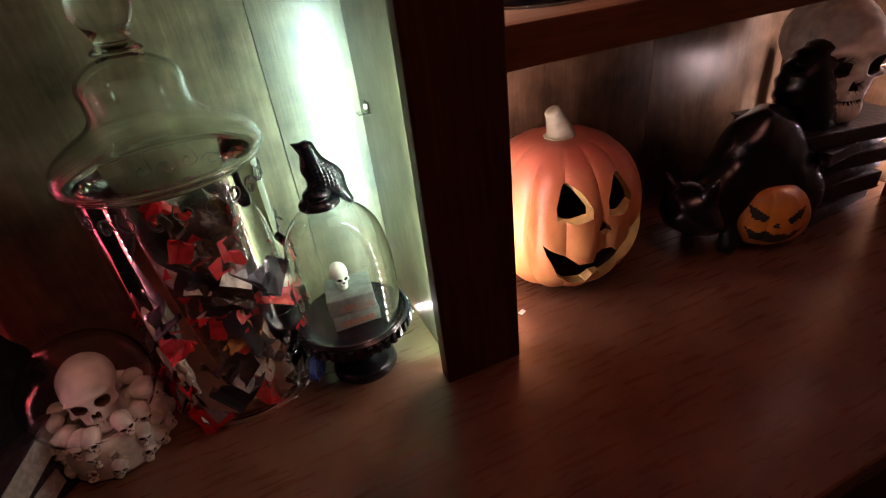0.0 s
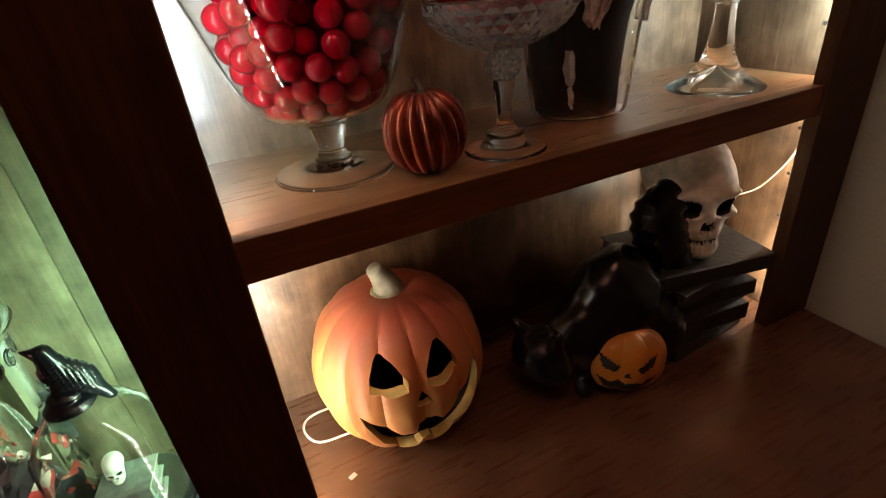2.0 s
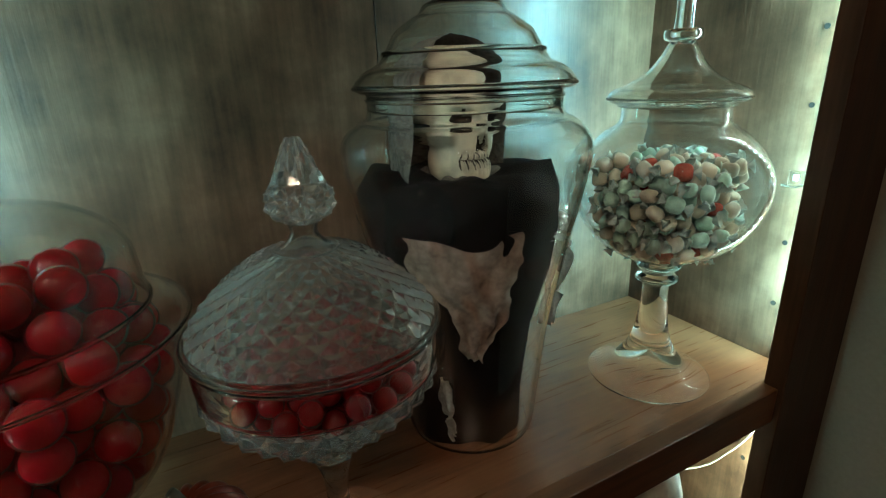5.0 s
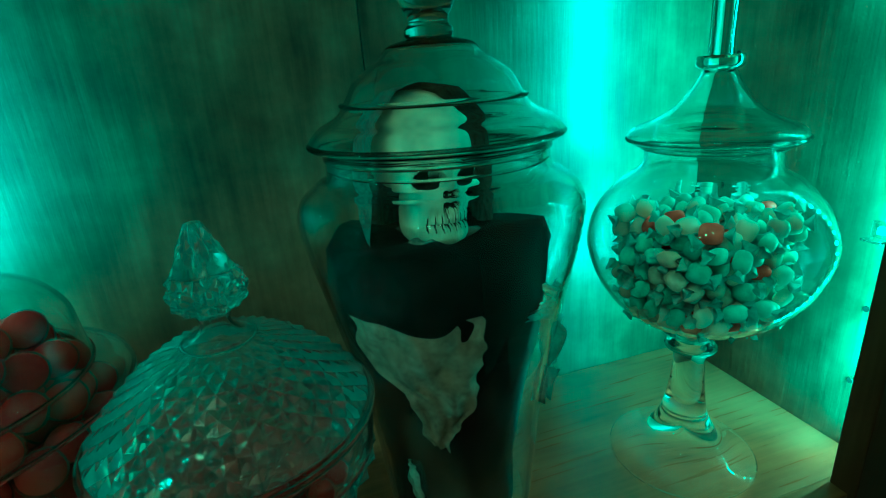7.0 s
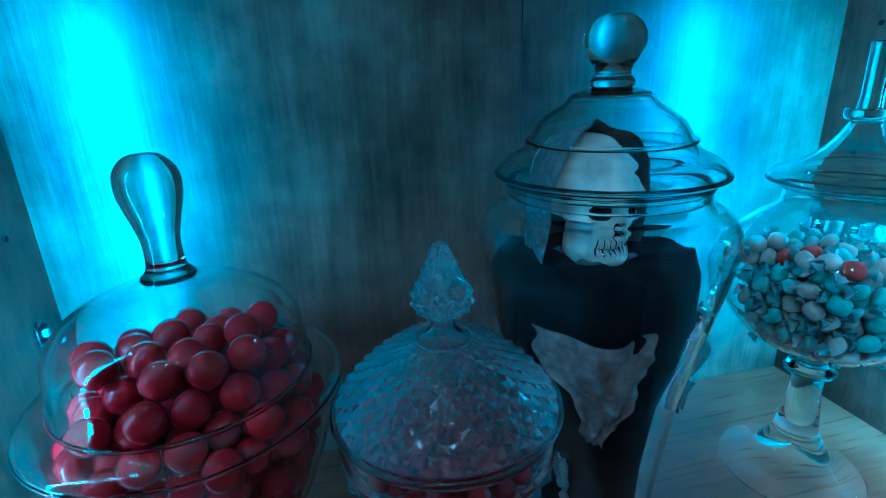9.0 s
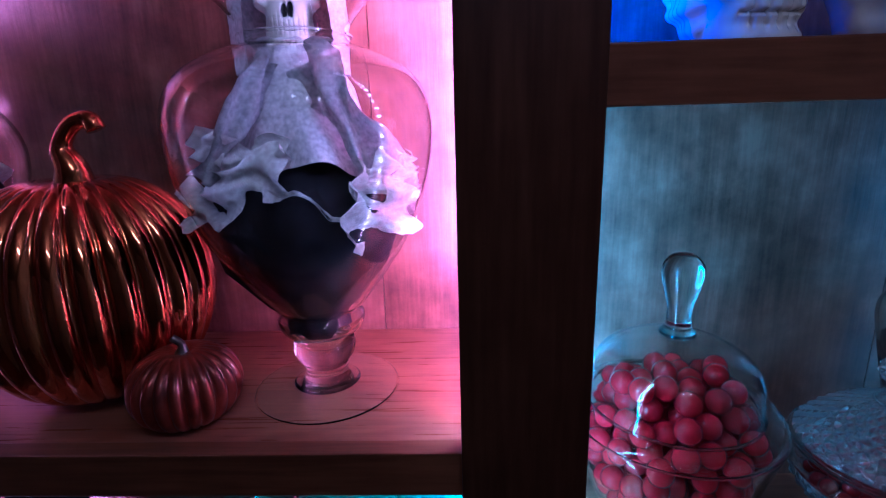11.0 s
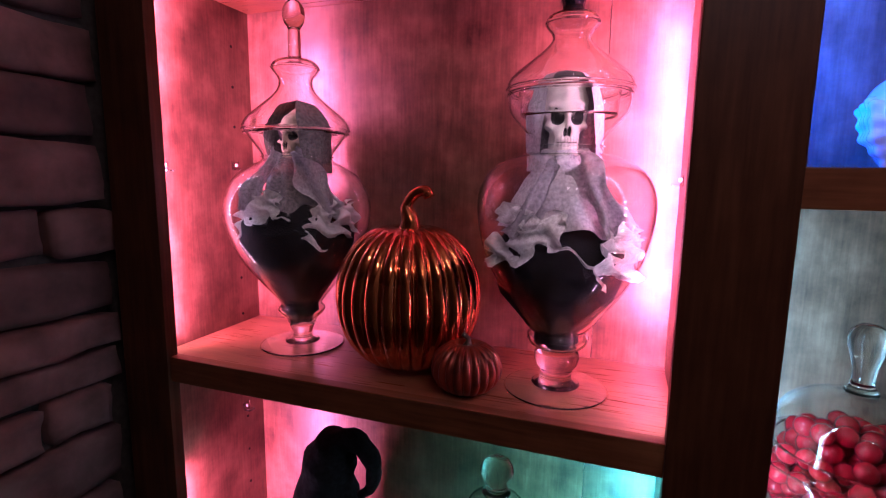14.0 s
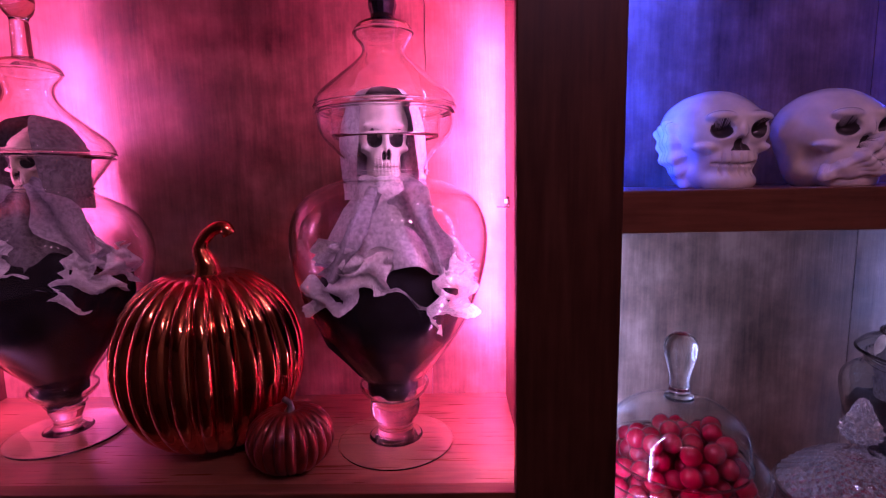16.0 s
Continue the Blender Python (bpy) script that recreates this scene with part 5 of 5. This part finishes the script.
solid_part("knob", [(0, 0.428), (0.022, 0.429), (0.023, 0.433), (0.017, 0.438), (0.018, 0.446), (0.0265, 0.462), (0.027, 0.474), (0.020, 0.486), (0.008, 0.492), (0, 0.493)], kj)
for rr, zz in ((0.1045, 0.321), (0.0940, 0.314), (0.0985, 0.012)):
    bead_ring(kj, rr, zz, 0.0026)
M_BAND = plain("black_scroll_print", (0.02, 0.018, 0.016), 0.5)
band = bmesh.new()
for k in range(22):
    a = 2 * math.pi * k / 22
    pts = []
    for s in range(22):
        t = s / 21 * 4.4
        rr = 0.0125 * (1 - s / 26)
        u, v = rr * math.cos(t * 1.6 + (k % 2) * 2.2), rr * math.sin(t * 1.6 + (k % 2) * 2.2)
        an = a + u / 0.0935
        pts.append((0.0938 * math.cos(an), 0.0938 * math.sin(an), 0.284 + v + 0.006 * (k % 2)))
    b2 = tube(pts[::3], 0.0009, 5)
    me = bpy.data.meshes.new("tmp")
    b2.to_mesh(me)
    b2.free()
    band.from_mesh(me)
    bpy.data.meshes.remove(me)
part("scroll_print", band, M_BAND, kj, "black scrollwork printed round the neck")
M_WRAP = [plain(nm, c, 0.26, metal=mt, vary=0.5, scale=120, bump=1.0, coat=0.6) for nm, c, mt in (
    ("red_foil", (0.62, 0.03, 0.025), 0.2), ("dark_brown_foil", (0.045, 0.022, 0.014), 0.2), ("black_foil", (0.02, 0.02, 0.025), 0.3), ("silver_foil", (0.55, 0.55, 0.52), 0.8),
    ("orange_foil", (0.55, 0.20, 0.05), 0.3), ("blue_foil", (0.03, 0.06, 0.25), 0.3), ("cream_paper", (0.55, 0.50, 0.40), 0.0), ("gold_foil", (0.50, 0.34, 0.10), 0.8))]


def bar_mesh(mat, stripe, k):
    """A small wrapped chocolate bar: pillow body, crimped ends, a plain band of print."""
    rnd = random.Random(k)
    L, w, h = rnd.uniform(0.022, 0.030), rnd.uniform(0.011, 0.016), rnd.uniform(0.006, 0.009)
    bm = bmesh.new()
    xs = [-1.35, -1.12, -1.0, -0.8, -0.4, 0, 0.4, 0.8, 1.0, 1.12, 1.35]
    rings = []
    for i, t in enumerate(xs):
        f = 0.06 if abs(t) > 1.05 else (0.5 if abs(t) == 1.0 else 1.0)
        wr = 1.08 if abs(t) > 1.05 else 1.0
        ring = []
        for a in range(12):
            an = 2 * math.pi * a / 12
            cx, cz = math.cos(an), math.sin(an)
            sx = abs(cx) ** 0.5 * math.copysign(1, cx)
            sz = abs(cz) ** 0.5 * math.copysign(1, cz)
            ring.append(bm.verts.new((L * t + (0.0012 * ((a % 2) * 2 - 1) if abs(t) > 1.3 else 0), w * wr * sx + rnd.uniform(-1, 1) * 0.0016, h * f * sz + rnd.uniform(-1, 1) * 0.0016)))
        rings.append(ring)
    for i, (a, b) in enumerate(zip(rings, rings[1:])):
        for q in range(12):
            fc = bm.faces.new((a[q], a[(q + 1) % 12], b[(q + 1) % 12], b[q]))
            fc.material_index = 1 if 3 <= i <= 5 and q in (2, 3, 8, 9) else 0
    bm.faces.new(rings[0][::-1])
    bm.faces.new(rings[-1])
    bmesh.ops.recalc_face_normals(bm, faces=bm.faces[:])
    me = bpy.data.meshes.new("chocolate_bar")
    bm.to_mesh(me)
    bm.free()
    me.materials.append(mat)
    me.materials.append(stripe)
    return me


bars = [bar_mesh(M_WRAP[a], M_WRAP[b], i) for i, (a, b) in enumerate(((0, 3), (1, 6), (2, 3), (1, 0), (4, 3), (2, 6), (5, 0), (2, 7), (0, 6), (1, 4), (3, 2), (2, 0)))]
rnd = random.Random(77)
for i in range(230):
    lev = i / 230
    a = rnd.uniform(0, 2 * math.pi)
    r = rnd.choice((0.074, 0.073, 0.070, 0.045))
    top = lev > 0.93
    if top:
        r = rnd.uniform(0, 0.055)
    b = new("chocolate_bar", bars[rnd.choices(range(12), (7, 4, 5, 4, 2, 5, 1.5, 3, 6, 3, 2.5, 5))[0]])
    tilt = rnd.uniform(-55, 55)
    b.matrix_world = pose(-0.338, 0.158, 0.026 + 0.222 * lev + rnd.uniform(-0.01, 0.01)) @ pose(0, 0, 0, 0, 0, math.degrees(a)) @ pose(r, 0, 0) @ pose(0, 0, 0, 0, 70 + rnd.uniform(-25, 25), 0) @ pose(0, 0, 0, 0, 0, 90 + tilt) @ Matrix.Scale(1.4, 4)
    tagged(b, "small foil-wrapped chocolate bar in the glass jar", "chocolate bar", "wrapped chocolate bars")

# cloche with raven on a black cake stand
cs = thing("cake_stand", (-0.190, 0.096, 0.0), "glossy black pedestal stand with ribbed rim under a glass dome", "cake stand")
part("pedestal", lathe(smooth_profile([(0, 0.0), (0.040, 0.0), (0.043, 0.006), (0.040, 0.013), (0.026, 0.019), (0.018, 0.026), (0.016, 0.045), (0.022, 0.058), (0.045, 0.066), (0.0, 0.068)], 4), 8 * 8), M_BLACK, cs, smooth=True)
part("plate", lathe([(0, 0.066), (0.060, 0.066), (0.071, 0.070), (0.0725, 0.086), (0.069, 0.089), (0.066, 0.084), (0, 0.083)], 72), M_BLACK, cs)
bead = part("bead", moved(box(-0.003, 0.003, -0.0035, 0.0035, -0.007, 0.007, 0.0012, 1), pose(0.0725, 0, 0.078)), M_BLACK, cs)
for k in range(1, 40):
    o = new("bead", bead.data)
    o.parent = cs
    o.matrix_basis = pose(0, 0, 0, 0, 0, 9 * k)
cl = thing("glass_cloche", (-0.190, 0.096, 0.0835), "clear glass bell dome over a tiny skull and spell books", "cloche")
glass_part("dome", [(0.0625, 0.0), (0.064, 0.03), (0.0645, 0.07), (0.062, 0.100), (0.055, 0.128), (0.040, 0.149), (0.022, 0.159), (0, 0.162)], cl, 0.0025)

bead_ring(cl, 0.0625, 0.002, 0.0018)


def raven(place, turn):
    def cap(p, a, b, ra, rb):
        a, b = np.array(a), np.array(b)
        pa, ba = p - a, b - a
        h = np.clip(pa @ ba / (ba @ ba), 0, 1)
        return np.linalg.norm(pa - h[:, None] * ba, axis=1) - (ra + (rb - ra) * h)
    def f(p):
        d = ellipsoid(p, (0, 0, 0.040), (0.030, 0.017, 0.018))
        d = smin(d, cap(p, (-0.018, 0, 0.048), (-0.033, 0, 0.062), 0.013, 0.0105), 0.01)
        d = smin(d, cap(p, (-0.040, 0, 0.0625), (-0.056, 0, 0.0585), 0.0055, 0.0012), 0.005)
        d = smin(d, cap(p, (0.015, 0, 0.036), (0.052, 0, 0.020), 0.013, 0.006), 0.01)
        d = smin(d, cap(p, (0.0, 0, 0.030), (0.002, 0, 0.004), 0.012, 0.014), 0.012)
        return d + 0.0006 * np.sin(p[:, 0] * 900) * np.sin(p[:, 2] * 800 + p[:, 1] * 500)
    bm = moved(star_mesh(f, (0, 0, 0.040), 0.08, 90, 80), pose(-0.010, 0, 0.004, 0, 36, 0) @ Matrix.Diagonal((0.92, 0.95, 1, 1)))
    base = lathe(smooth_profile([(0, -0.004), (0.024, -0.004), (0.027, 0.0), (0.024, 0.005), (0.017, 0.009), (0.019, 0.014), (0.012, 0.02), (0, 0.022)], 4), 24)
    for fc in base.faces:
        fc.smooth = True
    ob = mesh_ob("raven_figurine", join_bm(bm, base), M_BLACK)
    ob.matrix_world = pose(*place, 0, 0, turn) @ Matrix.Scale(0.88, 4)
    return tagged(ob, "small black raven figurine perched on the glass dome", "raven figurine")


raven((-0.196, 0.096, 0.2495), 4)
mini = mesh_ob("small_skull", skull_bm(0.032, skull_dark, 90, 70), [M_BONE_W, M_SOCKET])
mini.matrix_world = pose(-0.194, 0.100, 0.129, 0, 0, 6)
tagged(mini, "tiny bone-white skull on top of two spell books", "skull")
M_TOME = plain("grey_green_tome", (0.10, 0.12, 0.10), 0.7, vary=0.3, scale=120, bump=0.4)
for k, zz in enumerate((0.0838, 0.1065)):
    b = book((-0.188, 0.098, zz), 0.050, 0.058, 0.022, 88 - 6 * k, M_TOME, "miniature grey spell book under the glass dome", "miniature spell books")
M_LETTER = plain("rust_red_lettering", (0.30, 0.07, 0.03), 0.6)
tx = bpy.data.curves.new("title", "FONT")
tx.body, tx.size, tx.align_x, tx.extrude = "SPELLS", 0.0135, "CENTER", 0.0004
tx.materials.append(M_LETTER)
tob = new("title", tx)
dg = bpy.context.evaluated_depsgraph_get()
tm = bpy.data.meshes.new_from_object(tob.evaluated_get(dg))
bpy.data.objects.remove(tob)
title = new("title_lettering", tm)
title.matrix_world = pose(-0.186, 0.0655, 0.1125, 90, 0, -8)
tagged(title, "rust-red raised word on the book's spine", "lettering")
bars2 = mesh_ob("title_lettering", join_bm(*[box(-0.021 + 0.007 * k, -0.0155 + 0.007 * k, -0.0008, 0.0, -0.004, 0.004) for k in range(6)]), M_LETTER)
bars2.matrix_world = pose(-0.188, 0.0685, 0.0945, 0, 0, -2)
tagged(bars2, "rust-red raised lettering on the lower book's spine", "lettering")

# glass globe with a skull, on a base heaped with small skulls
gl = thing("skull_globe", (-0.500, 0.118, 0.0), "glass ball with a skull, on a base of little skulls", "snow globe")
part("base", lathe(smooth_profile([(0, 0.0), (0.052, 0.0), (0.058, 0.010), (0.060, 0.032), (0.057, 0.050), (0.048, 0.054), (0.040, 0.042), (0, 0.040)], 4), 48), M_BONE, gl, smooth=True)
glass_part("globe", [(0.046, 0.046), (0.060, 0.062), (0.068, 0.092), (0.063, 0.122), (0.044, 0.146), (0.020, 0.156), (0, 0.158)], gl, 0.0025)
bead_ring(gl, 0.044, 0.056, 0.002)
tiny_bm = skull_bm(0.030, skull_dark, 64, 48)
me = bpy.data.meshes.new("little_skull")
tiny_bm.to_mesh(me)
tiny_bm.free()
me.materials.append(M_BONE)
me.materials.append(plain("brown_wash", (0.10, 0.06, 0.035), 0.8))
rnd = random.Random(5)
for row, zz in enumerate((0.0, 0.021, 0.041)):
    for k in range(13):
        a = 360 * (k + 0.5 * (row % 2)) / 13 + rnd.uniform(-6, 6)
        o = new("little_skull", me)
        o.parent = gl
        o.matrix_basis = pose(0, 0, zz + rnd.uniform(-0.003, 0.003) + 0.002, 0, 0, a) @ pose(0, -0.0535 + 0.002 * row, 0) @ pose(0, 0, 0, rnd.uniform(-15, 15), rnd.uniform(-25, 25), rnd.uniform(-25, 25))
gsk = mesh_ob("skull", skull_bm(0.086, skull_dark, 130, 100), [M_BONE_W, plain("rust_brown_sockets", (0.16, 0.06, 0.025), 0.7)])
gsk.parent = gl
gsk.matrix_basis = pose(0.002, -0.010, 0.046, -8, 0, 10)

# witch hat with a curled tip
hat = thing("witch_hat", (-0.635, 0.150, 0.0), "black felt witch hat with bent curled tip", "witch hat")
part("cone", tube([(0, 0, 0.004), (0, 0, 0.12), (-0.012, 0, 0.25), (-0.024, -0.004, 0.36), (-0.006, -0.010, 0.445), (0.038, -0.016, 0.484), (0.080, -0.020, 0.455), (0.080, -0.022, 0.408), (0.058, -0.024, 0.385)], 0.1, 22,
                  taper=lambda s: max(0.092 * (1 - s * 1.08) ** 0.95 if s < 0.55 else 0.036 * (1.02 - s) ** 0.62, 0.008) * (1 + 0.07 * math.sin(s * 70) + 0.03 * math.sin(s * 173))), M_BLACK_MATT, hat, smooth=True)
part("brim", lathe(smooth_profile([(0.09, 0.0), (0.115, 0.0), (0.118, 0.004), (0.115, 0.006), (0.09, 0.008)], 3), 60, close=True), M_BLACK_MATT, hat, smooth=True)

for k, (zz, tn, h) in enumerate(((0.0, -24, 0.038), (0.0385, -12, 0.040))):
    b = book((-0.675 + 0.01 * k, 0.055 + 0.01 * k, zz), 0.150, 0.21, h, tn - 90, M_COVER, "old dark book with pale page edges lying on the counter", "dark books on the counter")
    for o in b.children:
        if o.name.startswith("page_block"):
            o.data.materials[0] = M_PAGES_L

# ---------------------------------------------------------------- stacked stone chimney breast beside the shelves
pil = setting("pillar", box(-1.70, -1.005, -0.560, 0.29, -0.90, 1.6), M_MORTAR, "dark mortar core of the stacked stone chimney breast", "pillar")


def stone_mesh(d, w, h, seed):
    """A rough-cut ledge stone: d deep, w long, h high, with worn corners and an uneven face."""
    bm = box(-d / 2, d / 2, -w / 2, w / 2, -h / 2, h / 2)
    bmesh.ops.subdivide_edges(bm, edges=bm.edges[:], cuts=5, use_grid_fill=True)
    for v in bm.verts:
        e = [abs(v.co.x) > d / 2 - 1e-5, abs(v.co.y) > w / 2 - 1e-5, abs(v.co.z) > h / 2 - 1e-5]
        if sum(e) > 1:
            v.co.x -= math.copysign(0.004, v.co.x)
            v.co.y -= math.copysign(0.003, v.co.y)
            v.co.z -= math.copysign(0.003, v.co.z)
        q = v.co + Vector((seed * 0.71, seed * 0.37, 0))
        v.co += noise.noise_vector(q * 13) * 0.0085 + noise.noise_vector(q * 48) * 0.0028
    return bm


rnd = random.Random(8)
z, k = -0.06, 0
while z < 1.58:
    h = rnd.choice((0.062, 0.072, 0.082, 0.092, 0.102))
    y = 0.004 + rnd.uniform(-0.020, 0.012)
    while y > -0.52:
        w = min(rnd.choice((0.11, 0.22, 0.30, 0.38, 0.50)), y + 0.56)
        if w > 0.02:
            o = mesh_ob("stone", stone_mesh(0.080, w - 0.008, h - 0.007, k), M_STONE, True)
            o.parent = pil
            o.matrix_basis = pose(-1.012 + rnd.uniform(-0.014, 0.016), y - w / 2, z + h / 2, rnd.uniform(-0.8, 0.8), 0, rnd.uniform(-1.5, 1.5))
        y -= w
        k += 1
    z += h
